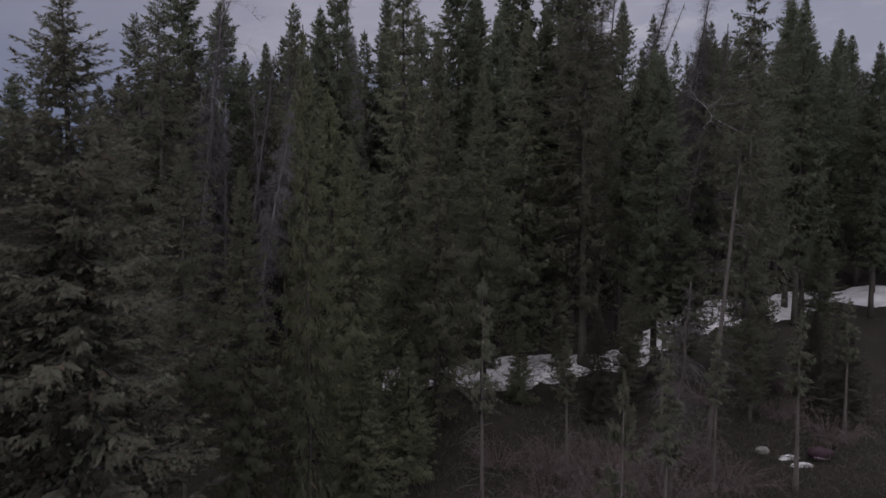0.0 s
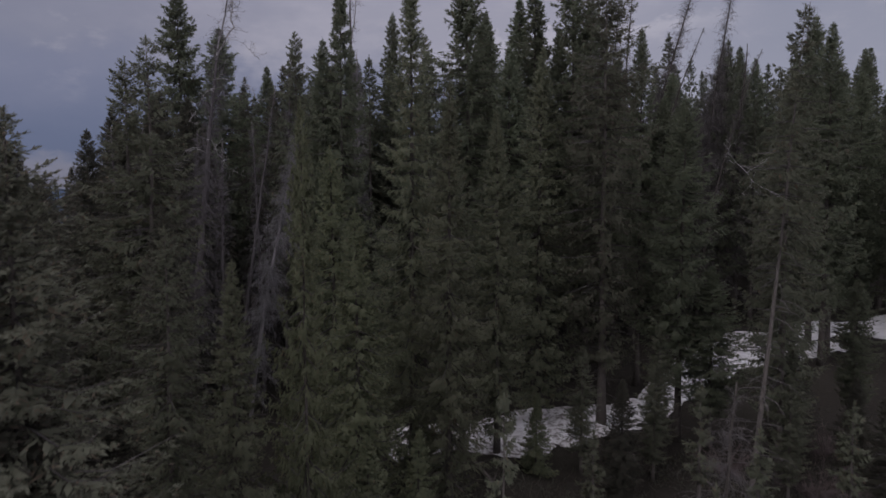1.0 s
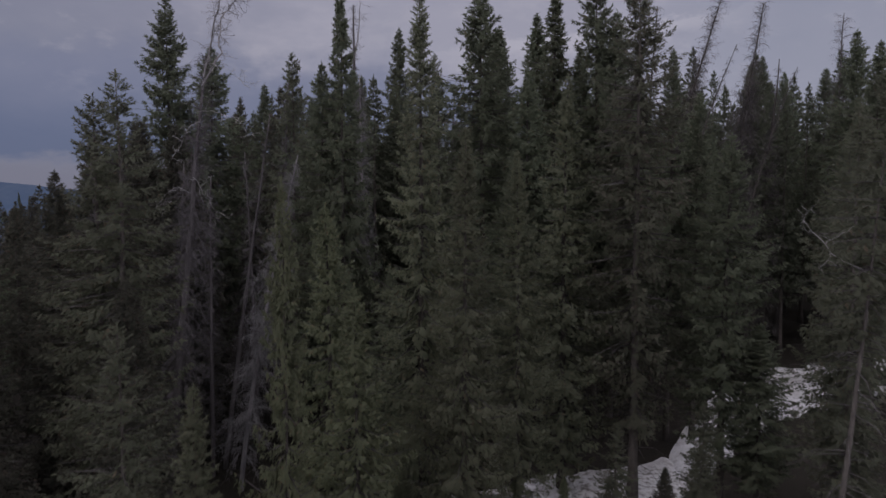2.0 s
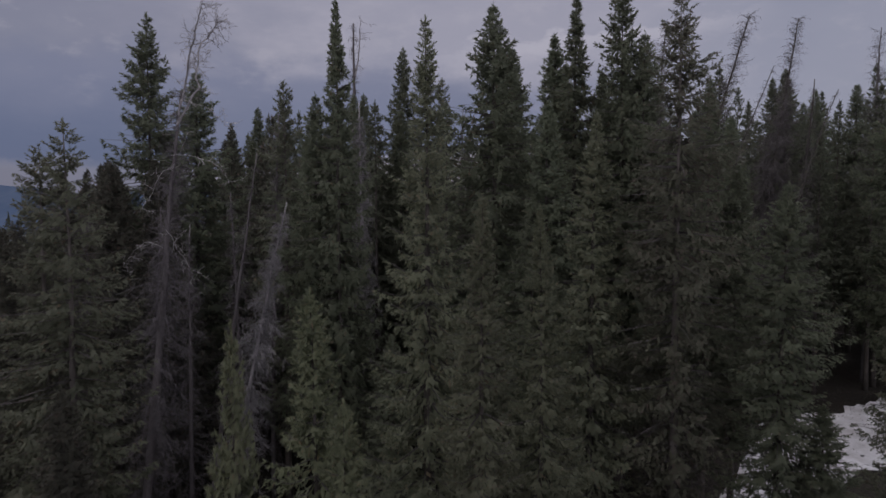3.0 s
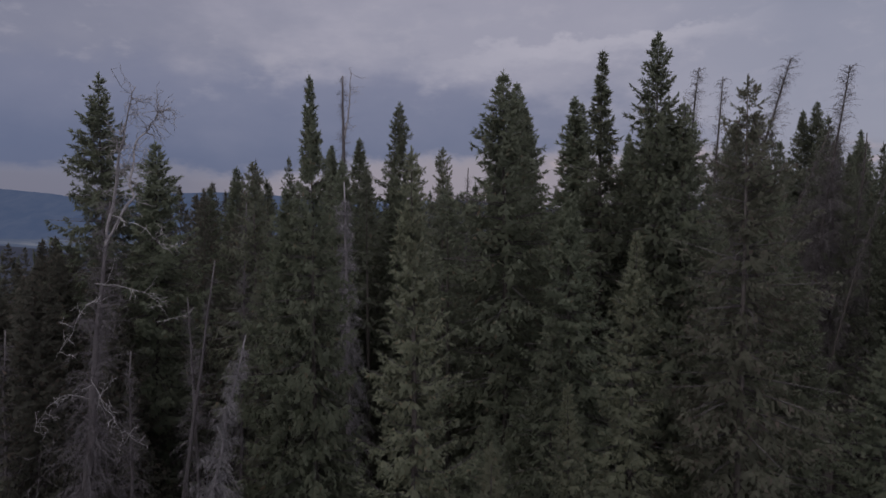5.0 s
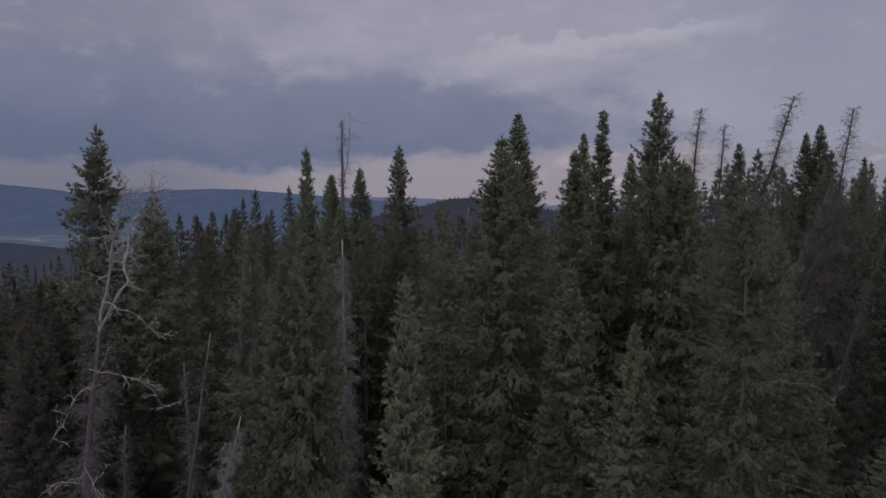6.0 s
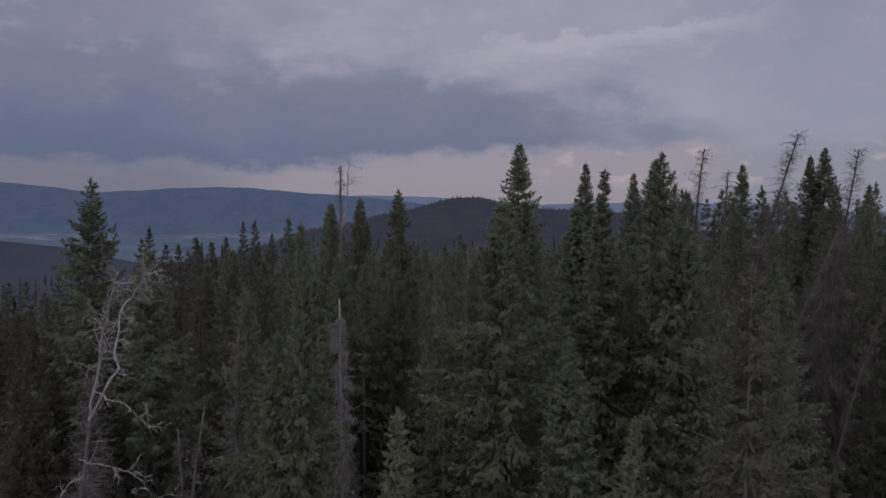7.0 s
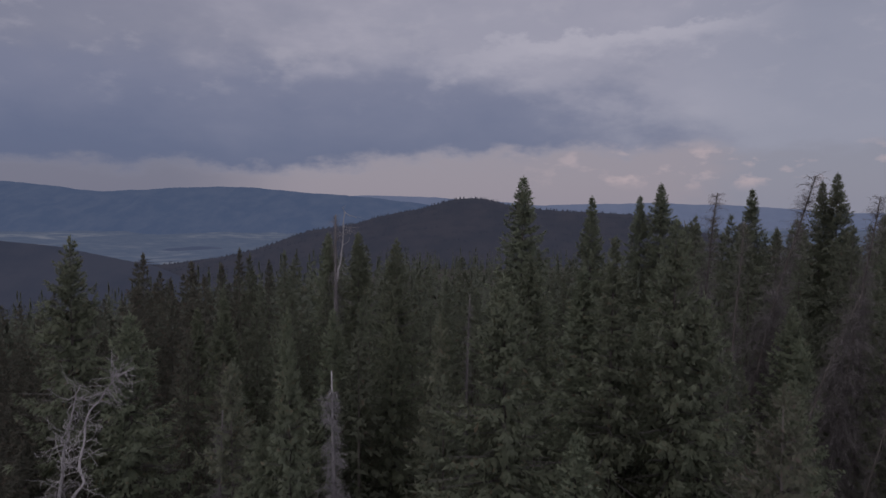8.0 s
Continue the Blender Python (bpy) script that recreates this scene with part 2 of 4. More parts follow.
VALLEY_HILL = distance("hazy_valley_hills", (0.02, 0.026, 0.03, 1), (0.09, 0.088, 0.085, 1), srgb(70, 78, 102), 0.80, 0.009, (1.0, 0.6, 1.5))
RIDGE_FAR = distance("hazy_far_ridge", (0.015, 0.025, 0.035, 1), (0.085, 0.088, 0.088, 1), srgb(72, 84, 111), 0.84, 0.011, (1.0, 0.5, 1.4))
RIDGE_PALE = distance("hazy_farther_ridge", (0.03, 0.04, 0.05, 1), (0.10, 0.10, 0.10, 1), srgb(96, 104, 130), 0.88, 0.006, (1.0, 0.5, 1.5))


# ---- mesh helpers ----
rng = np.random.default_rng(7)


def unit(v):
    return v / np.maximum(np.linalg.norm(v, axis=-1, keepdims=True), 1e-9)


class Soup:
    """Vertices and triangles gathered piece by piece."""

    def __init__(self):
        self.v, self.f, self.count = [], [], 0
        self.axis, self.axes = (0.0, 0.0), []

    def put(self, verts, faces):
        self.v.append(np.asarray(verts, float).reshape(-1, 3))
        self.f.append(np.asarray(faces, int).reshape(-1, 3) + self.count)
        self.count += len(self.v[-1])
        self.axes.append(np.repeat([self.axis], len(self.v[-1]), 0))

    def needles(self, base, way, length, width):
        """Single small sprigs, one pointed blade each."""
        way = unit(way)
        side = unit(np.cross(way, np.array([0, 0, 1.0]) + rng.normal(0, 0.55, size=(len(base), 3)))) * width[:, None]
        v = np.stack([base - side, base + side, base + way * length[:, None]], 1)
        self.put(v, np.arange(len(base) * 3))

    def sprigs(self, base, way, length, width, crossed=True):
        """Needle sprigs: kites, folded a little, in crossed pairs."""
        k = len(base)
        if not k:
            return
        way = unit(way)
        s1 = unit(np.cross(way, np.array([0, 0, 1.0]) + rng.normal(0, 0.55, size=(k, 3))))
        s2 = np.cross(way, s1)
        for a, b in ((s1, s2), (s2, s1))[: 2 if crossed else 1]:
            mid = base + way * (length * 0.45)[:, None]
            v = np.stack([base, mid + a * width[:, None] + b * (width * 0.3)[:, None],
                          base + way * length[:, None], mid - a * width[:, None] + b * (width * 0.3)[:, None]], 1)
            i = np.arange(k)[:, None] * 4
            self.put(v, np.concatenate([i + [0, 1, 2], i + [0, 2, 3]], 1).reshape(-1, 3))

    def tube(self, points, radii, sides=6):
        p = np.asarray(points, float)
        r = np.asarray(radii, float)
        way = unit(np.gradient(p, axis=0))
        ref = np.array([0.31, 0.95, 0.05]) if abs(way[0][2]) > 0.5 else np.array([0, 0, 1.0])
        a = unit(np.cross(way, ref))
        b = np.cross(way, a)
        t = np.arange(sides) * 2 * np.pi / sides
        v = p[:, None] + r[:, None, None] * (np.cos(t)[None, :, None] * a[:, None] + np.sin(t)[None, :, None] * b[:, None])
        f = []
        for i in range(len(p) - 1):
            for j in range(sides):
                q, w, e, d = i * sides + j, i * sides + (j + 1) % sides, (i + 1) * sides + (j + 1) % sides, (i + 1) * sides + j
                f += [(q, w, e), (q, e, d)]
        for j in range(1, sides - 1):
            f += [(0, j + 1, j), ((len(p) - 1) * sides, (len(p) - 1) * sides + j, (len(p) - 1) * sides + j + 1)]
        self.put(v.reshape(-1, 3), f)

    def mesh(self, name, mat, smooth=False, crown=False):
        """The mesh; a crown's needles are shaded as the bushy mass that they make up round the stem."""
        me = bpy.data.meshes.new(name)
        v, f = np.concatenate(self.v), np.concatenate(self.f)
        if crown:
            out = v - np.concatenate([np.concatenate(self.axes), v[:, 2:]], 1)
            out = unit(unit(out) * 0.9 + np.array([0, 0, 0.38]))
            flat = np.cross(v[f[:, 1]] - v[f[:, 0]], v[f[:, 2]] - v[f[:, 0]])
            away = (flat * out[f].mean(1)).sum(1) < 0
            f[away] = f[away][:, [0, 2, 1]]
            flat[away] *= -1
            own = np.zeros_like(v)
            for k in range(3):
                np.add.at(own, f[:, k], unit(flat))
            normals = unit(out * 0.8 + unit(own) * 0.27)
            smooth = True
        me.vertices.add(len(v))
        me.vertices.foreach_set("co", v.astype(np.float32).ravel())
        me.loops.add(len(f) * 3)
        me.loops.foreach_set("vertex_index", f.astype(np.int32).ravel())
        me.polygons.add(len(f))
        me.polygons.foreach_set("loop_start", np.arange(0, len(f) * 3, 3, dtype=np.int32))
        if smooth:
            me.polygons.foreach_set("use_smooth", np.ones(len(f), dtype=bool))
        me.update(calc_edges=True)
        me.materials.append(mat)
        if crown:
            me.normals_split_custom_set_from_vertices(normals.tolist())
        return me


def part(name, soup, mat, parent, label="", smooth=False, crown=False):
    ob = new(name, soup.mesh(name, mat, smooth, crown))
    ob.parent = parent
    return tagged(ob, label)


# ---- ground and distance ----
def ground_z(x, y):
    """The height of the forest floor: a bench that tips away ahead and to the left."""
    x, y = np.asarray(x, float), np.asarray(y, float)
    z = 1.2 + 0.22 * np.sin(x * 0.31 + 1) * np.cos(y * 0.23) + 0.12 * np.sin(x * 0.83 + y * 0.57)
    z = z - 0.9 * np.exp(-((y - 8) / 11) ** 2)
    z = z + 0.03 * np.clip(x - 8, 0, 60)
    z = z - 0.062 * np.clip(y - 95, 0, 2000)
    z = z - 0.16 * np.clip(-22 - x, 0, 400) * np.clip((y - 20) / 60, 0.25, 1)
    return z


def grid_mesh(name, xs, ys, height, mat):
    gx, gy = np.meshgrid(xs, ys)
    s = Soup()
    i = np.arange(len(ys) - 1)[:, None] * len(xs) + np.arange(len(xs) - 1)[None]
    i = i.ravel()
    n = len(xs)
    s.put(np.stack([gx, gy, height(gx, gy)], -1), np.concatenate([np.stack([i, i + 1, i + n + 1], 1), np.stack([i, i + n + 1, i + n], 1)]))
    return new(name, s.mesh(name, mat, True))


def spaced(near, far, fine_step, count):
    """Even steps near the middle, then ever wider ones."""
    inner = np.arange(-near, near + 1e-6, fine_step)
    outer = near + (far - near) * (np.arange(1, count + 1) / count) ** 2.4
    return np.concatenate([-outer[::-1], inner, outer])


def rough(x, y, size, seed=0):
    """Smooth random relief from a few waves."""
    g = np.random.default_rng(seed)
    out = 0
    for k in range(9):
        a, p, q = g.uniform(0, 2 * np.pi), g.uniform(0, 6.28), size / (1.55 ** k)
        out = out + np.sin((x * np.cos(a) + y * np.sin(a)) * 2 * np.pi / q + p) / 1.5 ** k
    return out / 3


def land(x, y):
    z = ground_z(x, y)
    far = np.clip((y - 450) / 600, 0, 1)
    z = z * (1 - far) + far * (-185)
    wide = np.clip((np.abs(x) - 500) / 700, 0, 1)
    return z * (1 - wide) + wide * (-185)


tagged(grid_mesh("ground", spaced(45, 4800, 0.9, 40), np.concatenate([-spaced(0, 4800, 1, 14)[::-1][:14] * -1, np.arange(-10, 70, 0.9), 70 + 4800 * (np.arange(1, 60) / 59) ** 2.4]), land, GROUND),
       "dark brown forest floor of needles, soil and thin grass", "ground", kind="structure")


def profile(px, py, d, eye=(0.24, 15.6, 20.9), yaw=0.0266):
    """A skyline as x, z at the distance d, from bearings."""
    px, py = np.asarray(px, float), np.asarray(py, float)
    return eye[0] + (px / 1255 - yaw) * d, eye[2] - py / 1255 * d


def ridge(name, skyline, d, depth, foot, mat, label, seed, bumps, cols=260, rows=26, jag=0.0):
    """A long hill: its crest follows the skyline, its flanks fall to the foot in spurs and gullies."""
    sx, sz = skyline
    xs = np.linspace(sx[0], sx[-1], cols)
    crest = np.interp(xs, sx, sz)
    crest = np.convolve(np.pad(crest, 6, mode="edge"), np.hanning(13) / np.hanning(13).sum(), "valid")
    crest = crest + jag * rough(xs, xs * 0.3, d * 0.16, seed + 9)
    vs = np.linspace(-1, 1, rows)
    s = Soup()
    gx = np.repeat(xs[None], rows, 0)
    gv = np.repeat(vs[:, None], cols, 1)
    fall = np.abs(gv) ** 1.25
    gy = d + gv * depth + rough(gx, gv * depth, depth * 0.9, seed) * depth * 0.10 * np.abs(gv)
    gz = crest[None] * (1 - fall) + foot * fall + rough(gx, gy, depth * 0.5, seed + 1) * bumps * np.minimum(1, np.abs(gv) * 2.5) + rough(gx, gy, depth * 0.06, seed + 2) * bumps * 0.05
    i = (np.arange(rows - 1)[:, None] * cols + np.arange(cols - 1)[None]).ravel()
    s.put(np.stack([gx, gy, gz], -1), np.concatenate([np.stack([i, i + 1, i + cols + 1], 1), np.stack([i, i + cols + 1, i + cols], 1)]))
    ob = new(name, s.mesh(name, mat, True))
    return tagged(ob, label, "hills", kind="structure"), (gx, gy, gz)


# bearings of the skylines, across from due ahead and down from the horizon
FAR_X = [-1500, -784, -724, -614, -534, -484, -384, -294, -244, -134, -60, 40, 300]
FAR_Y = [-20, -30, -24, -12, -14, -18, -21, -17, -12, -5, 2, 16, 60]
ridge("backdrop_far_ridge", profile(FAR_X, FAR_Y, 4050), 4050, 700, -170, RIDGE_FAR, "mountain ridge across the wide valley, blue with painted haze", 3, 34, cols=520, rows=44, jag=8.0)
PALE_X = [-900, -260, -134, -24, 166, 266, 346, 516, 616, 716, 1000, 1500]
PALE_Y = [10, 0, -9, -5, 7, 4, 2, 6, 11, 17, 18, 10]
ridge("backdrop_pale_ridge", profile(PALE_X, PALE_Y, 4650), 4650, 150, -170, RIDGE_PALE, "mountains far beyond the valley, pale blue with painted haze", 13, 14, cols=420, jag=7.0)
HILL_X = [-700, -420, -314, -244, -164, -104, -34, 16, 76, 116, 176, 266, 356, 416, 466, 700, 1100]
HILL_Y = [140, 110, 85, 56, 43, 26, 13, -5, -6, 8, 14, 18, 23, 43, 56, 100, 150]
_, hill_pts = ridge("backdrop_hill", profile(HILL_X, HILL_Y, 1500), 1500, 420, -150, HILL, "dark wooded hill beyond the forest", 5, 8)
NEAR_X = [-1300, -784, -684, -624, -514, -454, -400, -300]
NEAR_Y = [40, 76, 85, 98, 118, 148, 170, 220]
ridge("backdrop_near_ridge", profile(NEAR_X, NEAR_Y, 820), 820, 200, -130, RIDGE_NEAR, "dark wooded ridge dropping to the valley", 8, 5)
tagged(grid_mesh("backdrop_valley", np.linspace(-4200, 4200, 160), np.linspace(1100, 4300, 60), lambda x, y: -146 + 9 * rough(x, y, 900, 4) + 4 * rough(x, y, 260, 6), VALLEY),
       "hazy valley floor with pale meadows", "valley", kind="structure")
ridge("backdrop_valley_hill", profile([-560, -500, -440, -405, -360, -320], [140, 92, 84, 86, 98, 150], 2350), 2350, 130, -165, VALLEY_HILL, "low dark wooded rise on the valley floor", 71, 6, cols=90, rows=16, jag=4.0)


# ---- trees ----
def spruce_soups(H, R, seed, style="full", detail=1.0, base=0.10, gap=0.0, full_at=0.45, power=0.85):
    """Trunk, limbs and crown of one spruce of height H and crown radius R; the crown is full from full_at of its depth."""
    global rng
    rng = np.random.default_rng(seed)
    trunk, limbs, crown = Soup(), Soup(), Soup()
    up_z = np.array([0, 0, 1.0])
    k = 12
    hs = np.linspace(-0.3, H * 0.985, k)
    sway = np.cumsum(rng.normal(0, 0.016, (k, 2)), 0) * np.linspace(0, 1, k)[:, None]
    pts = np.concatenate([sway, hs[:, None]], 1)
    r0 = (0.03 + 0.0075 * H) * (0.6 if style == "thin" else 1.0)
    trunk.tube(pts, r0 * (1 - np.clip(hs / H, 0, 1) * 0.95) * (1 + 0.35 * np.exp(-np.clip(hs, 0, 9) * 2)), 8)
    fine = detail > 0.3
    blade = 0.088 * detail ** (-0.42 if fine else -0.46)      # fewer needles are larger ones
    rho = 26.0 * detail ** (0.55 if fine else 0.42)           # needles to a metre of shoot
    wild = style in ("ragged", "open", "thin", "old", "mast", "worn")
    ph = rng.uniform(0, 6.28, 6)
    foot = H * base
    # whorl by whorl from the tip down, with weaker boughs between the whorls
    rows = []
    h, turn = H * 0.992, rng.uniform(0, 6.28)
    while h > foot:
        u = max(0.0, (H - h) / (H - foot))
        n = int(rng.integers(5, 8)) if u > 0.03 else 5
        turn += 2.4
        for j in range(n):
            rows.append((h + rng.normal(0, 0.035), turn + 6.283 * j / n + rng.normal(0, 0.16), rng.uniform(0.80, 1.08)))
        drop = (0.13 + 0.25 * min(1, u / 0.35)) * rng.uniform(0.75, 1.25) * (1.0 if fine else 1.5 if detail > 0.1 else 2.4)
        for j in range((4 if u > 0.05 else 2) if fine else 1):
            rows.append((h - drop * rng.uniform(0.25, 0.75), rng.uniform(0, 6.283), rng.uniform(0.5, 0.9)))
        h -= drop
    shoot_at, shoot_way, shoot_len, shoot_top = [], [], [], []
    for h, az, share in rows:
        if h < foot:
            continue
        u = max(0.0, (H - h) / (H - foot))
        if rng.random() < gap * (1.5 if u < 0.35 else 0.7):
            continue
        prof = min(1.0, u / full_at) ** power * (1 - 0.35 * max(0, u - 0.8) / 0.2)
        lump = 1 + 0.12 * np.sin(az * 2 + h * 1.3 + ph[0]) + 0.10 * np.sin(h * 2.9 + ph[1]) + 0.10 * np.sin(az * 3 - h * 2.2 + ph[2])
        L = R * prof * lump * share + 0.05
        if wild:
            L *= rng.choice([0.55, 0.85, 1.0, 1.25], p=[0.2, 0.3, 0.32, 0.18])
        elif style in ("young", "pale", "slim", "full", "needle"):
            L *= rng.choice([0.78, 0.95, 1.05, 1.22], p=[0.25, 0.3, 0.3, 0.15])
        L = min(L, 1.28 * R)
        # young boughs reach up, old ones sag and turn up again at their ends
        up = 0.75 - 1.15 * min(1, u / 0.42) + rng.normal(0, 0.10)
        out = np.array([np.cos(az), np.sin(az), 0])
        lat = np.array([-np.sin(az), np.cos(az), 0])
        c = np.array([np.interp(h, hs, sway[:, 0]), np.interp(h, hs, sway[:, 1]), h])
        t = np.linspace(0, 1, 5)[:, None]
        spine = c + out * L * t + up_z * L * (up * 0.62 * t - 0.16 * min(1, u * 2) * np.sin(t * 3.1) + 0.17 * t ** 3)
        if fine and share > 0.8 and u > 0.06:
            limbs.tube(spine[[0, 2, 4]] if detail > 0.8 else spine[[0, 4]], [0.008 + 0.009 * L, 0.005 + 0.004 * L, 0.003] if detail > 0.8 else [0.008 + 0.008 * L, 0.003], 3)
        fwd = unit(spine[-1] - spine[0])
        # the shaded foliage close round the stem
        j = (8 if u > 0.05 else 2) if fine else 4
        f = rng.uniform(0.04, 0.55, j)
        q = np.stack([np.interp(f, t[:, 0], spine[:, i]) for i in range(3)], 1)
        way = out * rng.uniform(0.2, 1.0, j)[:, None] + lat * rng.normal(0, 0.7, j)[:, None] - up_z * rng.uniform(0.1, 0.9, j)[:, None]
        crown.sprigs(q, way, rng.uniform(0.6, 1.1, j) * (0.10 + 0.17 * L), rng.uniform(0.7, 1.2, j) * (0.016 + 0.032 * min(1.0, L)), False)
        # side shoots in a flat fan, shorter towards the bough's end, and some that hang
        n = int((4 + 13.0 * L) * (1.0 if fine else 0.5) * min(1.15, detail ** 0.18)) + 1
        s = 0.16 + 0.84 * ((np.arange(n) + rng.random(n)) / n) ** 0.8
        q = np.stack([np.interp(s, t[:, 0], spine[:, i]) for i in range(3)], 1)
        sign = np.where(np.arange(n) % 2, 1.0, -1.0)[:, None]
        hang = rng.random(n)[:, None] < 0.30 * min(1, u / 0.3)
        way = fwd * rng.uniform(0.55, 1.0, n)[:, None] + lat * sign * rng.uniform(0.25, 1.0, n)[:, None] * (1.2 - s)[:, None] ** 0.5 + up_z * rng.normal(0.10 - 0.35 * min(1, u / 0.4), 0.16, n)[:, None]
        way = np.where(hang, way * 0.45 - up_z * 0.9, way)
        size = (0.05 + 0.40 * L * (1.12 - s)) * rng.uniform(0.65, 1.15, n)
        shoot_at.append(q)
        shoot_way.append(unit(way))
        shoot_len.append(np.where(hang[:, 0], size * 0.7 + 0.04, size))
        shoot_top.append(np.full(n, min(1.0, 0.62 + 0.38 * u / 0.15)))
    # every shoot bristles with needles all round
    q, way, size, small = (np.concatenate(a) for a in (shoot_at, shoot_way, shoot_len, shoot_top))
    k = np.repeat(np.arange(len(q)), np.maximum(3, ((3.5 if fine else 2.2) + size * rho).astype(int)))
    f = rng.random(len(k)) ** 0.85
    round_about = rng.normal(0, 1, (len(k), 3))
    round_about = unit(round_about - way[k] * (round_about * way[k]).sum(1, keepdims=True))
    b = blade * rng.uniform(0.75, 1.25, len(k)) * small[k]
    p = q[k] + way[k] * (size[k] * f)[:, None] - up_z * (0.18 * size[k] * f ** 2)[:, None]
    crown.needles(p, way[k] * 0.9 + round_about * 0.62 + up_z * 0.12, b, b * rng.uniform(0.17, 0.27, len(k)))
    # the leader
    n = int(40 * detail) + 14
    z = H * 0.992 + 0.32 * (rng.random(n) ** 1.2) - 0.15
    w = np.stack([rng.normal(0, 0.42, n), rng.normal(0, 0.42, n), np.full(n, 1.0)], 1)
    tip = pts[-1] * [1, 1, 0]
    crown.needles(np.stack([np.zeros(n), np.zeros(n), z], 1) + tip, w, rng.uniform(0.06, 0.12, n) * blade / 0.088, rng.uniform(0.010, 0.018, n) * blade / 0.088)
    # bare dead twigs under the crown
    for _ in range(int((220 if style == "worn" else 120 if style == "thin" else 40) * detail) if fine else 0):
        hh = rng.uniform(0.05, 0.8 if style == "worn" else max(0.3, base + 0.1)) * H
        az = rng.uniform(0, 6.28)
        o = np.array([np.cos(az), np.sin(az), 0])
        L = rng.uniform(0.3, 1.2)
        limbs.tube([o * 0.05 + [0, 0, hh], o * L * 0.6 + [0, 0, hh - 0.05 * L], o * L + [0, 0, hh - 0.3 * L]], [0.014, 0.009, 0.003], 3)
    return trunk, limbs, crown


LABELS = {
    "full": "dark green spruce with dense drooping boughs",
    "spire": "narrow dark green spruce with a spire top",
    "ragged": "ragged old spruce with uneven clumped boughs",
    "open": "thin spruce with gaps between its boughs",
    "young": "young pale green spruce with full boughs",
    "pole": "slender sapling spruce with a pale bare stem",
    "low": "dull dark green spruce with low brownish boughs",
    "pale": "tall pale olive green spruce with full boughs",
    "needle": "tall dark spruce with a very narrow spire",
    "mast": "tall spruce with a long ragged leader",
    "slim": "slim pale olive green spruce with a light tip",
    "worn": "worn brownish spruce with thin gappy boughs and dead twigs",
    "dim": "dull dark spruce on the falling ground",
    "old": "old brownish green spruce with heavy drooping boughs",
    "thin": "old spruce with a long trunk and sparse dead lower branches",
}
STOCK = {}
HEIGHTS = {"full": 16.0, "spire": 16.0, "ragged": 16.0, "open": 15.0, "young": 9.0, "pole": 6.0, "low": 13.0, "needle": 16.0, "thin": 14.0, "mast": 16.0, "slim": 15.0, "worn": 15.0, "dim": 14.0, "old": 16.0, "far": 14.0, "pale": 15.0}
SHAPES = {   # crown radius, crown foot, gaps, depth at which it is full, taper
    "full": (1.50, 0.20, 0.0, 0.36, 0.95), "spire": (1.40, 0.20, 0.0, 0.42, 1.0), "ragged": (1.55, 0.14, 0.06, 0.38, 0.95),
    "open": (1.45, 0.17, 0.30, 0.40, 0.8), "young": (1.85, 0.02, 0.0, 0.95, 0.9), "pole": (0.36, 0.58, 0.4, 0.6, 0.8),
    "needle": (1.45, 0.14, 0.0, 0.45, 1.25), "thin": (1.05, 0.58, 0.45, 0.6, 0.8), "dim": (1.50, 0.22, 0.0, 0.58, 0.95), "worn": (1.5, 0.15, 0.24, 0.40, 0.8), "slim": (1.95, 0.03, 0.03, 0.95, 0.9), "old": (1.55, 0.08, 0.06, 0.40, 0.9), "mast": (1.40, 0.14, 0.12, 0.44, 1.45),
    "low": (1.70, 0.04, 0.0, 0.5, 0.95), "far": (1.50, 0.22, 0.0, 0.58, 0.95), "pale": (1.42, 0.06, 0.0, 0.55, 0.95)}
DETAIL = {"close": 1.2, "near": 0.78, "mid": 0.37, "back": 0.12}


def spruce(kind, variant, reach, m):
    """A spruce at the pose m; the first of a kind, variant and fineness is built, the rest are copies."""
    key = (kind, variant, reach)
    H = HEIGHTS[kind]
    if key not in STOCK:
        R, base, gap, full_at, power = SHAPES[kind]
        t, l, c = spruce_soups(H, R, 100 + 17 * variant + 1000 * list(HEIGHTS).index(kind), kind, DETAIL[reach], base, gap, full_at, power)
        root = new("spruce_tree")
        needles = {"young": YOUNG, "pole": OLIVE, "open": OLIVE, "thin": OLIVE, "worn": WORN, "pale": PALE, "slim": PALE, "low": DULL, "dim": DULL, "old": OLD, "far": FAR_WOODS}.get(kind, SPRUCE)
        part("trunk", t, PALE_BARK if kind in ("pole", "thin", "open", "worn") else BARK, root, smooth=True)
        if l.count:
            tagged(part("branchwork", l, TWIGS, root), kind="stuff")
        part("crown", c, needles, root, crown=True)
        tagged(root, LABELS[{"far": "full"}.get(kind, kind)], "spruce", "forest spruces")
        root.matrix_basis = m
        STOCK[key] = root
        return root
    return copy_thing(STOCK[key], m @ Matrix.Diagonal([1 / s for s in STOCK[key].scale] + [1]))


planted = []
plant_rng = np.random.default_rng(21)


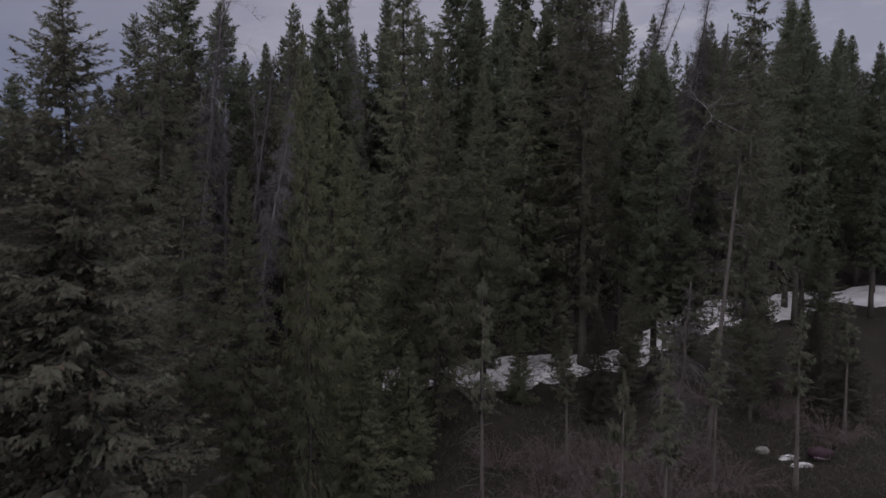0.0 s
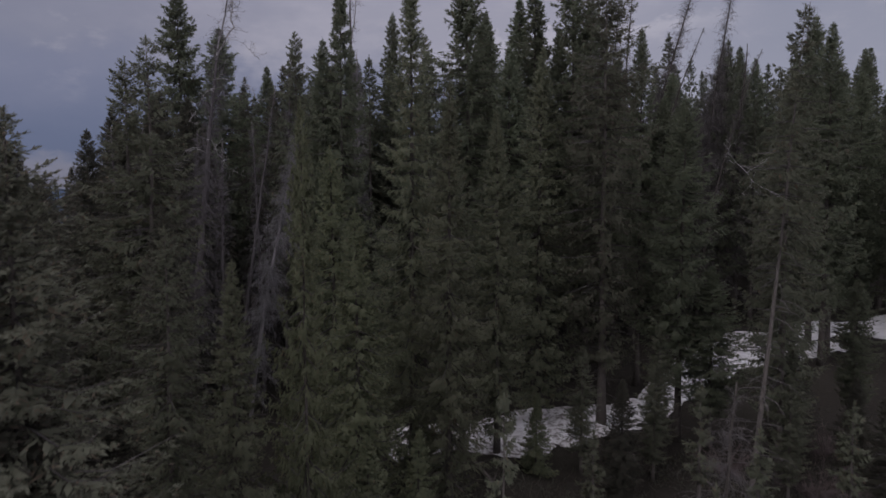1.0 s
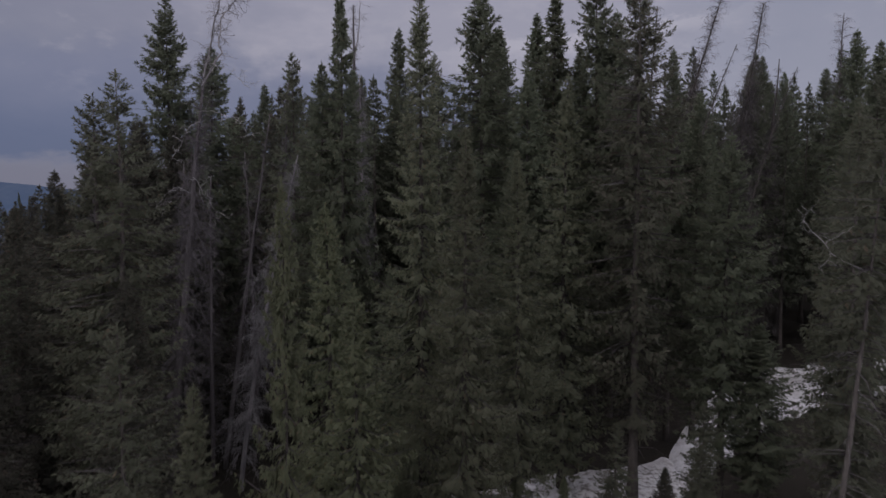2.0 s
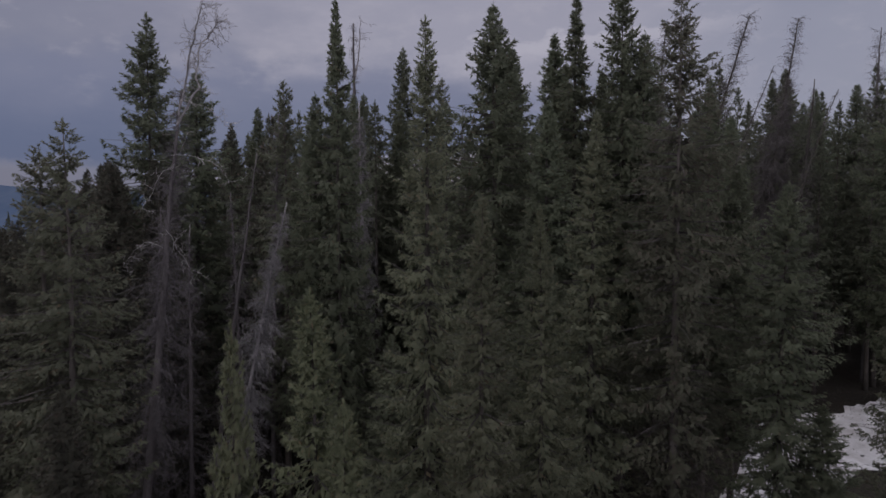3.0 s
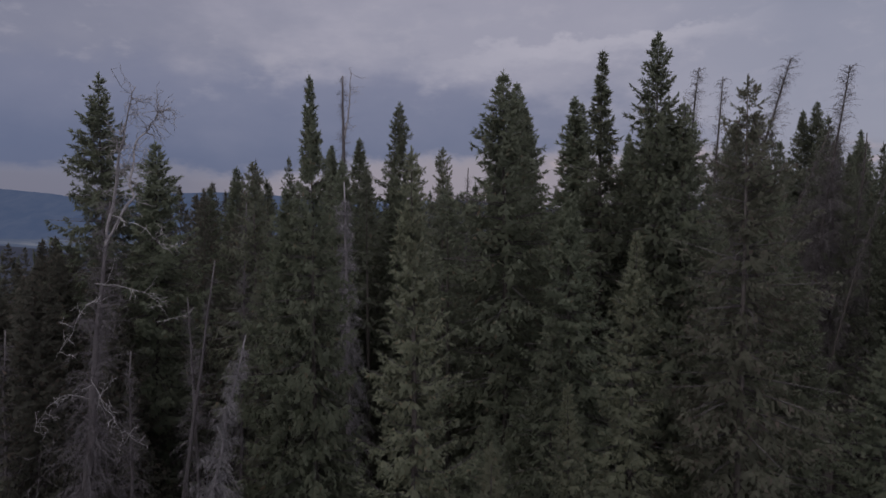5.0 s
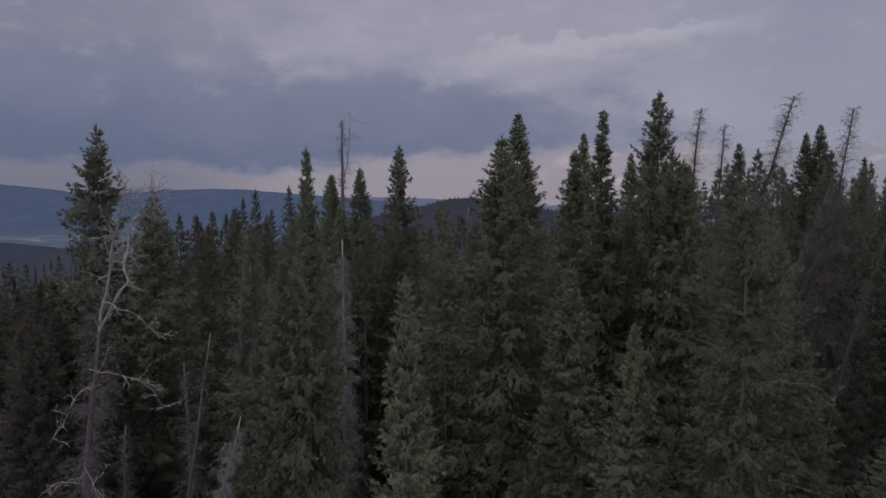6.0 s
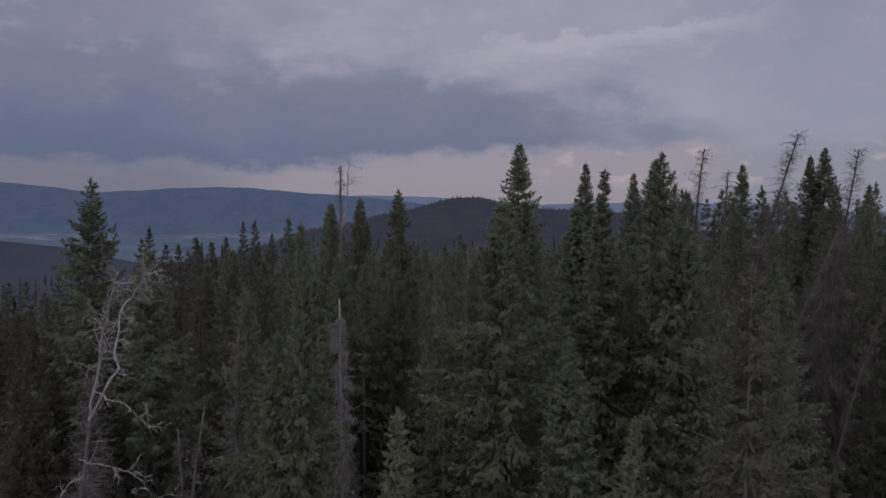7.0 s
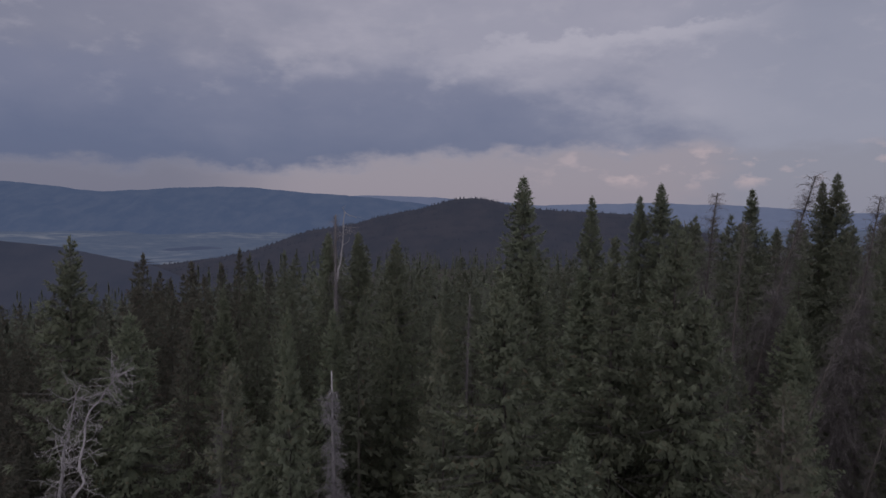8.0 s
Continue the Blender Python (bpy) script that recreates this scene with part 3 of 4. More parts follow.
def plant(kind, x, y, top, wide=1.0, lean=0.0, variant=None, label=""):
    """Stands a spruce on the floor at (x, y) so that its tip reaches the height top."""
    z = float(ground_z(x, y))
    s = (top - z) / HEIGHTS[kind]
    v = int(plant_rng.integers(0, VARIANTS[kind])) if variant is None else variant
    m = pose(x, y, z, lean * plant_rng.uniform(-0.3, 0.3), lean) @ pose(0, 0, 0, 0, 0, plant_rng.uniform(0, 360)) @ Matrix.Diagonal((s ** 0.5 * wide, s ** 0.5 * wide, s, 1))
    ob = spruce(kind, v, "back" if kind in ("far", "dim") else "close" if y < 22 and kind in ("ragged", "old", "young", "slim", "pole") and top > 5 or (y < 27 and -3 < x < 6 and top > 10) else "near" if y < 28.5 and abs(x) < 13 and top > 8 else "mid", m)
    planted.append((x, y))
    return tagged(ob, label)


VARIANTS = {"full": 3, "spire": 3, "ragged": 3, "open": 2, "young": 3, "pole": 2, "low": 3, "needle": 3, "thin": 1, "mast": 1, "slim": 1, "worn": 1, "dim": 3, "old": 2, "far": 5, "pale": 2}

# the spruces that stand out, by place and height of tip
for kind, x, y, top, wide in [
    ("old", -4.5, 11.0, 10.35, 1.25), ("old", -6.2, 10.6, 11.6, 1.2), ("open", -5.3, 17.2, 8.85, 0.9), ("pale", -3.5, 15.4, 8.35, 0.8),
    ("open", -8.1, 23.7, 13.9, 1.1), ("open", -9.0, 24.4, 13.45, 1.1), ("low", -11.2, 26.5, 11.6, 1.0), ("young", -2.6, 21.6, 10.6, 1.0),
    ("young", -1.83, 20.1, 9.05, 0.95), ("young", -2.3, 15.85, 11.0, 0.52), ("pale", 0.34, 21.7, 12.35, 0.9), ("pale", 1.96, 25.4, 12.1, 0.85),
    ("pale", 3.68, 28.3, 14.6, 1.0), ("slim", -0.64, 23.85, 16.0, 0.95), ("full", 2.4, 31.2, 12.4, 0.8), ("spire", 3.0, 32.3, 15.4, 1.1),
    ("needle", -3.65, 31.3, 18.4, 0.78), ("full", -4.5, 31.8, 15.6, 0.85), ("full", -3.1, 32.6, 9.0, 0.8), ("open", -6.0, 34.3, 16.4, 0.9),
    ("spire", -9.55, 44.3, 16.8, 1.0), ("full", -10.2, 37.2, 17.3, 1.15), ("ragged", -12.06, 37.6, 19.6, 1.02), ("spire", -11.4, 46.4, 16.0, 1.0),
    ("ragged", -2.25, 42.8, 19.3, 0.95), ("spire", -5.55, 55.0, 19.0, 1.2), ("spire", -8.0, 59.2, 18.8, 1.1), ("open", -0.4, 37.9, 17.1, 0.8),
    ("full", 1.5, 34.0, 18.95, 1.15), ("full", 2.57, 40.9, 19.0, 1.0), ("spire", 3.6, 55.0, 22.2, 1.3), ("needle", 3.95, 37.6, 18.8, 1.35),
    ("mast", 4.46, 35.7, 19.9, 1.2), ("spire", 7.45, 55.7, 21.1, 1.0), ("ragged", 6.23, 35.3, 20.35, 1.0), ("spire", 8.71, 33.5, 16.4, 0.85), ("full", 6.9, 35.4, 18.3, 1.0),
    ("spire", 6.0, 38.2, 17.3, 1.1), ("worn", 5.85, 27.8, 17.7, 1.05), ("spire", 28.0, 68.9, 23.0, 1.3), ("spire", 27.1, 69.5, 22.4, 1.2),
    ("spire", 22.9, 72.0, 21.9, 1.2), ("spire", 15.3, 76.0, 21.3, 1.2), ("spire", 16.5, 74.6, 22.3, 1.4), ("full", 21.9, 52.3, 18.8, 0.9),
    ("far", 36.8, 77.4, 20.5, 1.0), ("full", 8.5, 44.2, 18.8, 0.9), ("full", -2.3, 41.2, 16.3, 0.9), ("full", -0.7, 47.1, 15.7, 0.9),
    ("full", 8.3, 27.1, 12.7, 1.05), ("pole", 1.15, 15.0, 6.1, 0.8), ("pole", 4.6, 14.6, 4.6, 0.9),
    ("low", -11.0, 17.0, 9.6, 1.0), ("low", -9.6, 19.8, 10.4, 0.9), ("low", -13.6, 22.5, 11.6, 1.0), ("low", -6.6, 20.6, 9.2, 0.9),
    ("ragged", -15.0, 28.0, 12.2, 1.0), ("young", -0.4, 19.2, 4.1, 0.8), ("open", 4.4, 24.2, 5.0, 0.7), ("low", 5.2, 22.6, 4.4, 0.7), ("open", 6.9, 24.8, 5.4, 0.75),
    ("young", -1.4, 17.3, 4.6, 0.9), ("pole", 2.0, 8.2, 5.95, 0.7), ("low", 12.0, 21.4, 4.5, 0.8), ("full", 14.6, 27.5, 6.6, 0.8),
    ("full", 26.0, 46.6, 18.3, 0.9), ("far", 28.0, 45.5, 17.2, 0.9), ("full", 20.2, 41.1, 18.9, 1.0), ("spire", 27.6, 58.0, 20.1, 1.2), ("spire", 39.4, 68.0, 22.8, 1.2), ("spire", 25.5, 50.5, 17.0, 1.0),
    ("young", 3.0, 24.0, 3.6, 0.7), ("full", 0.7, 28.9, 10.5, 0.8), ("full", -1.8, 28.8, 8.5, 0.8), ("full", -5.2, 37.6, 14.5, 1.0),
    ("far", 17.0, 50.0, 15.0, 1.0), ("far", 20.0, 47.8, 15.5, 1.0), ("far", 23.0, 48.0, 16.0, 1.0), ("far", 29.0, 49.0, 16.0, 1.0),
    ("far", 31.0, 52.0, 16.5, 1.1), ("far", 33.5, 50.0, 15.5, 1.1), ("far", 27.0, 54.0, 16.0, 1.1), ("far", 18.0, 54.0, 15.0, 1.1),
    ("far", 30.0, 57.0, 17.0, 1.1), ("far", 35.0, 56.0, 17.0, 1.1), ("far", 13.0, 50.0, 15.5, 1.2), ("spire", 11.0, 42.8, 14.5, 1.1),
    ("full", 9.7, 33.4, 13.5, 0.9), ("open", 10.1, 23.6, 13.2, 0.9), ("open", 11.8, 27.0, 12.8, 0.9), ("spire", 12.6, 41.5, 16.0, 1.0),
    ("pole", 5.6, 17.9, 5.4, 1.0), ("open", 6.4, 23.6, 4.6, 0.7), ("open", 10.4, 23.6, 4.9, 0.8),
    ("pole", 8.85, 17.9, 5.0, 1.0), ("low", 11.4, 25.4, 4.6, 0.8), ("pole", 7.0, 18.2, 4.4, 0.9), ("pole", 3.5, 18.6, 4.2, 0.9), ("pole", 11.6, 20.6, 4.9, 0.9),
    ("full", 9.2, 26.6, 7.1, 1.1),
    ("dim", -22.67, 66.0, 16.8, 0.8), ("dim", -16.1, 55.0, 16.3, 0.8), ("dim", -19.1, 66.0, 15.9, 0.8), ("dim", -14.15, 55.0, 16.5, 0.8),
    ("dim", -17.0, 66.0, 16.1, 0.8), ("dim", -15.7, 66.0, 17.2, 0.8), ("far", -11.7, 55.0, 17.6, 0.8), ("dim", -13.6, 66.0, 16.4, 0.8),
    ("far", -9.7, 55.0, 17.8, 0.8), ("far", -12.2, 52.0, 16.2, 0.8), ("spire", -7.2, 55.0, 18.7, 0.8),
    ("low", -10.4, 30.5, 13.4, 0.95), ("low", -11.6, 33.0, 13.6, 1.0), ("low", -10.9, 35.2, 13.8, 1.0), ("low", -12.8, 36.0, 13.6, 1.0),
    ("low", -9.5, 32.8, 12.4, 0.9), ("low", -13.7, 34.0, 13.2, 1.0), ("low", -4.6, 11.0, 7.7, 1.2), ("low", -5.9, 13.2, 8.8, 1.2),
    ("spire", -4.35, 40.9, 16.9, 1.0), ("open", 9.6, 22.0, 4.6, 0.7), ("low", 12.2, 23.4, 4.2, 0.7),
    ("full", 19.5, 38.0, 16.0, 1.0), ("spire", 21.4, 39.0, 15.6, 1.0), ("full", 22.8, 37.4, 15.0, 1.0), ("spire", 18.45, 36.6, 17.4, 1.0), ("low", -16.0, 41.5, 13.9, 1.0), ("low", -14.6, 40.2, 13.6, 1.0), ("low", -17.3, 42.8, 13.7, 1.0), ("low", -13.0, 24.5, 9.8, 1.0), ("low", -14.8, 25.5, 10.4, 1.0),
    ("full", 17.0, 45.5, 18.0, 0.9), ("spire", 19.5, 49.0, 17.6, 1.0), ("far", 24.0, 49.0, 18.6, 1.0), ("full", 14.2, 45.6, 16.5, 1.0),
]:
    plant(kind, x, y, top, wide)
bare_stem = plant("thin", 7.4, 19.7, 13.7, 1.0, lean=4.3)


def dead_soups(H, seed, lean_x=0.0, twig=1.0, reach=0.9, bare=0.25, thick=1.0, bow=1.6, bald=0.97, floor=0.22, shag=1.0, clad=0.84):
    """A dead tree: a bleached stem and its bare branches with hanging twigs."""
    global rng
    rng = np.random.default_rng(seed)
    trunk, limbs = Soup(), Soup()
    k = 18
    hs = np.linspace(-0.3, H, k)
    wob = np.cumsum(rng.normal(0, 0.022, (k, 2)), 0) * np.linspace(0, 1, k)[:, None]
    f = np.clip(hs / H, 0, 1)
    pts = np.stack([wob[:, 0] + lean_x * f ** bow, wob[:, 1], hs], 1)
    r0 = (0.03 + 0.0062 * H) * thick
    trunk.tube(pts, np.maximum(r0 * (1 - f ** 1.5 * 0.84), 0.016), 8)
    for _ in range(int(H * 8.5 * twig)):
        u = bare + (bald - bare) * rng.random() ** 0.85
        h = u * H
        az = rng.uniform(0, 6.28)
        c = np.array([np.interp(h, hs, pts[:, 0]), np.interp(h, hs, pts[:, 1]), h])
        w = unit(np.array([np.cos(az), np.sin(az), rng.normal(0.15 if u < 0.72 else 0.8, 0.25)]))
        L = reach * (floor + (1 - floor) * (1 - (u - bare) / (1 - bare)) ** 0.7) * rng.uniform(0.35, 1.15)
        beard = 1 + (shag - 1) * min(1.0, max(0.0, (clad - u) / 0.25))      # the top stays bare
        dead_branch(limbs, c, w, L * (1.0 if u < 0.75 else 0.8), 0.006 + 0.005 * L, 0.55 if u < 0.72 else 0.4, blades=int((20 if u < clad else 12) * beard), fat=beard ** 0.6)
    return trunk, limbs, pts


def dead_branch(soup, a, way, L, r, fall=0.55, blades=20, fat=1.0):
    """A bare branch that curves down, with a beard of fine twigs."""
    n = 5
    t = np.linspace(0, 1, n)[:, None]
    p = a + way * L * t + (rng.normal(0, 0.12, 3) + [0, 0, -fall]) * L * t ** 2 + np.cumsum(rng.normal(0, 0.03 * L, (n, 3)), 0) * t
    soup.tube(p, np.maximum(r * (1 - 0.75 * t[:, 0]), 0.004), 3)
    k = max(4, int(blades * (0.4 + 0.6 * L)))
    s = rng.uniform(0.1, 1.0, k)
    q = np.stack([np.interp(s, t[:, 0], p[:, i]) for i in range(3)], 1)
    d = unit(way * 0.5 + rng.normal(0, 0.55, (k, 3)) + [0, 0, -0.5])
    l = (0.12 + 0.36 * min(L, 1.2) * rng.random(k))[:, None]
    side = unit(np.cross(d, rng.normal(size=(k, 3)))) * rng.uniform(0.004, 0.0065, k)[:, None] * fat
    mid = q + d * l * 0.6
    end = mid + d * l * 0.35 + np.array([0, 0, -0.35]) * l + rng.normal(0, 0.2, (k, 3)) * l
    soup.put(np.stack([q - side, q + side, mid, mid - side * 0.8, mid + side * 0.8, end], 1), np.arange(k * 6))


def snag(x, y, top, seed, lean=0.0, twig=1.0, reach=0.9, bare=0.25, thick=1.0, label="grey dead spruce with bare hanging twigs", twigs=None, bow=1.6, bald=0.97, floor=0.22, shag=1.0, clad=0.84):
    z = float(ground_z(x, y))
    t, l, pts = dead_soups(top - z, seed, lean, twig, reach, bare, thick, bow, bald, floor, shag, clad)
    root = new("dead_tree")
    part("trunk", t, SNAG_WOOD if twigs is GREY_TWIGS else BARK if twigs else STEM_WOOD, root, smooth=True)
    tagged(part("branchwork", l, twigs or DEAD_TWIGS, root, "brittle grey branches"), kind="stuff")
    root.matrix_basis = pose(x, y, z)
    planted.append((x, y))
    return tagged(root, label, "dead tree", "dead trees")


def crooked_arm(course, radius, twigs, root, name, seed):
    """A bleached crooked limb along a course of points, with twisted side twigs."""
    global rng
    rng = np.random.default_rng(seed)
    arm = Soup()
    c = np.array(course, float)
    t = np.linspace(0, 1, len(c))
    fine = np.linspace(0, 1, len(c) * 4)
    p = np.stack([np.interp(fine, t, c[:, i]) for i in range(3)], 1) + rng.normal(0, 0.030, (len(fine), 3))
    p[1:-1] = (p[:-2] + p[1:-1] * 2 + p[2:]) / 4
    arm.tube(p, radius * (1 - 0.7 * fine) * rng.uniform(0.8, 1.25, len(fine)), 6)
    for s in rng.uniform(0.2, 1.0, twigs):
        q = np.array([np.interp(s, fine, p[:, i]) for i in range(3)])
        w = unit(rng.normal(0, 0.7, 3) + [0.35, 0, 0.1])
        L = rng.uniform(0.15, 0.5)
        k = 6
        v = np.linspace(0, 1, k)[:, None]
        b = q + w * L * v + rng.normal(0, 0.35, 3) * L * v ** 2 + np.cumsum(rng.normal(0, 0.06 * L, (k, 3)), 0)
        b[0] = q
        arm.tube(b, (0.006 if name == "limb" else 0.009) * (1 - 0.5 * v[:, 0]), 4)
        for e in (b[2], b[4], b[5]):
            d = unit(w + rng.normal(0, 0.8, 3))
            arm.tube([e, e + d * 0.08, e + d * 0.15 + rng.normal(0, 0.03, 3)], [0.005, 0.005, 0.003], 3)
    return part(name, arm, WHITE_WOOD if name == "limb" else SNAG_WOOD, root, "bleached twisted wood", smooth=True)


# a dead forked limb on the bare stem beside the clearing
home = bare_stem.matrix_basis.inverted()
crooked_arm([home @ Vector(p) for p in ((8.0, 19.7, 9.45), (7.6, 19.6, 9.6), (7.25, 19.5, 9.8), (6.95, 19.5, 10.15), (6.7, 19.5, 10.45))], 0.017, 8, bare_stem, "limb", 83)
# the old forked snag: two crooked leaders and long whitish arms on a shaggy stem
forked = snag(-9.07, 28.6, 15.3, 1, 1.58, 3.8, 1.15, 0.06, 1.2, "bleached dead tree with a crooked forked top", bow=1.0, bald=0.999, floor=0.6, shag=1.5)
FX, FY, FZ = forked.matrix_basis.translation
for name, radius, twigs, course in (
        ("leader", 0.034, 52, ((-7.62, 28.6, 14.2), (-7.45, 28.6, 15.17), (-7.17, 28.35, 15.92), (-6.93, 28.1, 16.54), (-6.72, 27.9, 17.0), (-6.45, 27.7, 17.6))),
        ("leader", 0.034, 56, ((-7.62, 28.6, 14.2), (-7.32, 28.6, 14.95), (-7.06, 28.8, 15.44), (-7.21, 29.0, 15.93), (-7.16, 29.2, 16.54), (-6.94, 29.4, 17.0), (-6.73, 29.5, 17.34), (-6.45, 29.5, 17.45))),
        ("limb", 0.009, 8, ((-7.50, 28.6, 15.0), (-7.14, 28.3, 14.95), (-6.96, 28.3, 14.88), (-6.56, 28.3, 14.73), (-6.26, 28.3, 14.43), (-6.05, 28.3, 14.20))),
        ("limb", 0.009, 9, ((-7.75, 28.6, 13.5), (-7.54, 28.3, 13.58), (-7.09, 28.3, 13.51), (-6.59, 28.3, 13.37), (-6.25, 28.3, 13.05), (-6.12, 28.3, 12.75))),
        ("limb", 0.008, 8, ((-7.80, 28.6, 13.2), (-7.92, 28.3, 13.10), (-8.25, 28.3, 12.47), (-8.62, 28.3, 11.95))),
        ("limb", 0.008, 11, ((-7.98, 28.6, 11.5), (-7.75, 28.2, 11.45), (-7.45, 28.1, 10.9), (-7.15, 28.1, 10.55), (-7.05, 28.1, 10.1))),
        ("limb", 0.008, 8, ((-8.05, 28.6, 11.0), (-8.30, 28.2, 11.2), (-8.75, 28.1, 10.9), (-9.0, 28.1, 10.4)))):
    crooked_arm([(x - FX, y - FY, z - FZ) for x, y, z in course], radius, twigs, forked, name, int(1000 * course[-1][2]))
snag(-6.95, 29.5, 12.25, 2, 2.0, 3.6, 1.05, 0.1, 0.8, "grey dead spruce thick with hanging twigs", bow=1.25, twigs=GREY_TWIGS, shag=2.0, clad=1.1)
snag(-8.1, 31.5, 13.8, 3, 1.85, 1.0, 0.8, 0.3, 0.8, "leaning broken dead trunk with few twigs", bow=1.0)
twin = snag(-4.5, 41.9, 20.35, 4, 0.15, 2.2, 0.75, 0.3, 1.3, "tall thin dead spruce with a twin bare top", bald=0.995, floor=0.4)
crooked_arm([(0.08, 0, 16.4), (0.2, 0, 17.3), (0.32, 0, 18.2), (0.38, 0, 19.1)], 0.045, 16, twin, "leader", 41)
snag(-3.5, 35.9, 15.95, 5, 0.12, 3.6, 0.95, 0.1, label="grey dead spruce thick with hanging twigs", twigs=GREY_TWIGS, bald=0.955, shag=2.2, clad=1.1, floor=0.3)
snag(-6.5, 34.0, 15.3, 15, 0.4, 3.0, 0.9, 0.15, 0.7, label="grey dead spruce thick with hanging twigs")
snag(-11.3, 30.3, 12.2, 17, 0.5, 2.6, 1.1, 0.15, 0.8)
snag(-13.2, 33.2, 12.4, 18, -0.4, 2.4, 1.1, 0.15, 0.8)
snag(-10.3, 27.6, 10.6, 19, 0.3, 2.6, 1.0, 0.15, 0.8)
snag(-8.3, 30.8, 11.6, 20, 0.3, 2.6, 1.0, 0.12, 0.8)
snag(-7.3, 33.2, 12.6, 21, -0.3, 2.6, 1.0, 0.12, 0.8)
snag(-9.9, 31.9, 12.1, 22, 0.4, 2.6, 1.0, 0.12, 0.8)
snag(0.46, 45.6, 16.9, 6, 0.1, 1.6, 0.7, 0.25, shag=1.8)
# dead spruces at the right: TWIGS darkens them to paint a backlit silhouette
snag(9.6, 45.8, 21.3, 7, 1.55, 4.4, 1.5, 0.12, 0.75, bow=1.3, bald=0.995, floor=0.4, shag=2.2, twigs=TWIGS)
snag(9.4, 41.5, 20.2, 8, 1.3, 2.6, 1.0, 0.2, 0.75, bow=1.3, bald=0.995, floor=0.4, twigs=TWIGS)
snag(12.5, 47.4, 22.1, 9, 3.5, 4.4, 1.6, 0.12, 0.85, label="leaning dead spruce with long bare branches", bow=2.0, bald=0.995, floor=0.5, shag=2.4, twigs=TWIGS)
snag(14.6, 44.7, 21.2, 10, 2.5, 4.6, 1.6, 0.12, 0.75, label="leaning dead spruce with long bare branches", bow=1.15, bald=0.995, floor=0.4, shag=2.4, twigs=TWIGS)
snag(17.2, 45.6, 18.4, 16, 1.2, 3.0, 1.3, 0.12, bow=1.1, shag=2.4, twigs=TWIGS)
snag(24.0, 50.0, 22.0, 23, 0.3, 1.8, 1.7, 0.3, 0.9, "tall pale dead spruce with long bare side branches", bald=0.99, floor=0.5)
snag(10.2, 39.4, 17.9, 24, 3.3, 1.4, 0.7, 0.45, 0.5, "thin dead spruce leaning over, nearly bare", twigs=TWIGS, bow=2.0, bald=0.995)
snag(14.3, 41.7, 17.3, 25, 3.2, 1.3, 0.6, 0.45, 0.45, "thin dead spruce leaning over, nearly bare", twigs=TWIGS, bow=2.0, bald=0.995)
snag(5.2, 16.2, 6.0, 13, 0.2, 2.6, 0.9, 0.3, twigs=TWIGS, label="small dead spruce thick with brown twigs")

# the wood behind, filled in round the trees above
def room(x, y, gap):
    return all((x - a) ** 2 + (y - b) ** 2 > gap * gap for a, b in planted)


def in_snow(x, y):
    return -2.5 < x < 30 and 23.5 + 0.62 * max(0, x - 3) < y < 30.5 + 0.66 * max(0, x - 4)


def tallest(x, y):
    """How high the tips of the ordinary wood reach at a place: lower to the left, where the bench falls away."""
    side = x / max(6.0, y - 13.8)
    if side < -0.45:
        return 13.9 if x > -17.5 and x > -0.47 * (y - 4.6) and y < 46 else 10.4 + 0.02 * y
    if side < -0.25:
        return min(16.2, 20.8 - 0.085 * (y - 15.6))
    if side < 0.3:
        return min(16.4, 20.8 - 0.064 * (y - 15.6))
    return min(20.4, 21.4 - 0.029 * (y - 15.6))


spots = []
tries = 0
while len(spots) < 285 and tries < 12000:
    tries += 1
    y = 27 + 58 * plant_rng.random() ** 0.95
    half = 6 + 0.74 * y
    x = plant_rng.uniform(-half, half)
    if in_snow(x, y) or not room(x, y, 1.9) or (x > 2 and y < 37) or (9 < x < 26 and y < 47) or (-13 < x < -4.4 and y < 34):
        continue
    g = float(ground_z(x, y))
    tall = plant_rng.uniform(16.5, 20.0) if x > 0.3 * (y - 13.8) else plant_rng.uniform(11.5, 17.0)
    top = min(g + tall, tallest(x, y) - 2.6 * plant_rng.random() ** 1.7)
    if top > g + 4:
        spots.append((x, y, top, plant_rng.uniform(0.8, 1.15)))
        planted.append((x, y))
# and those that close the wood where the bench falls away
for _ in range(60):
    y = plant_rng.uniform(34, 78)
    x = -(y - 12.8) * plant_rng.uniform(0.42, 0.80)
    if room(x, y, 1.5):
        spots.append((x, y, max(float(ground_z(x, y)) + 6, tallest(x, y) - 3.5 * plant_rng.random()), plant_rng.uniform(0.9, 1.25)))
for _ in range(55):
    y = plant_rng.uniform(48, 88)
    x = (y - 14.5) * plant_rng.uniform(0.28, 0.68)
    if room(x, y, 1.6):
        spots.append((x, y, tallest(x, y) - 1.6 * plant_rng.random() ** 1.5, plant_rng.uniform(0.8, 1.1)))
        planted.append((x, y))
# a closer stand behind the trees in front
for _ in range(60):
    x, y = plant_rng.uniform(-11, 9), plant_rng.uniform(36, 53)
    if room(x, y, 1.35) and not in_snow(x, y):
        spots.append((x, y, min(plant_rng.uniform(14.4, 16.6), tallest(x, y) + 0.2), plant_rng.uniform(0.85, 1.1)))
        planted.append((x, y))
spots.sort(key=lambda spot: spot[1])
single = 297 - sum(ob.name.startswith("spruce_tree") for ob in bpy.data.objects)
for x, y, top, wide in spots[:single]:
    # left of a slanting line the far spruces get darker, browner needles
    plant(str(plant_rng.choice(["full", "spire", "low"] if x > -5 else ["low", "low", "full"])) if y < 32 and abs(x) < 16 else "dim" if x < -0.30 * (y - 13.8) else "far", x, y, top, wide)
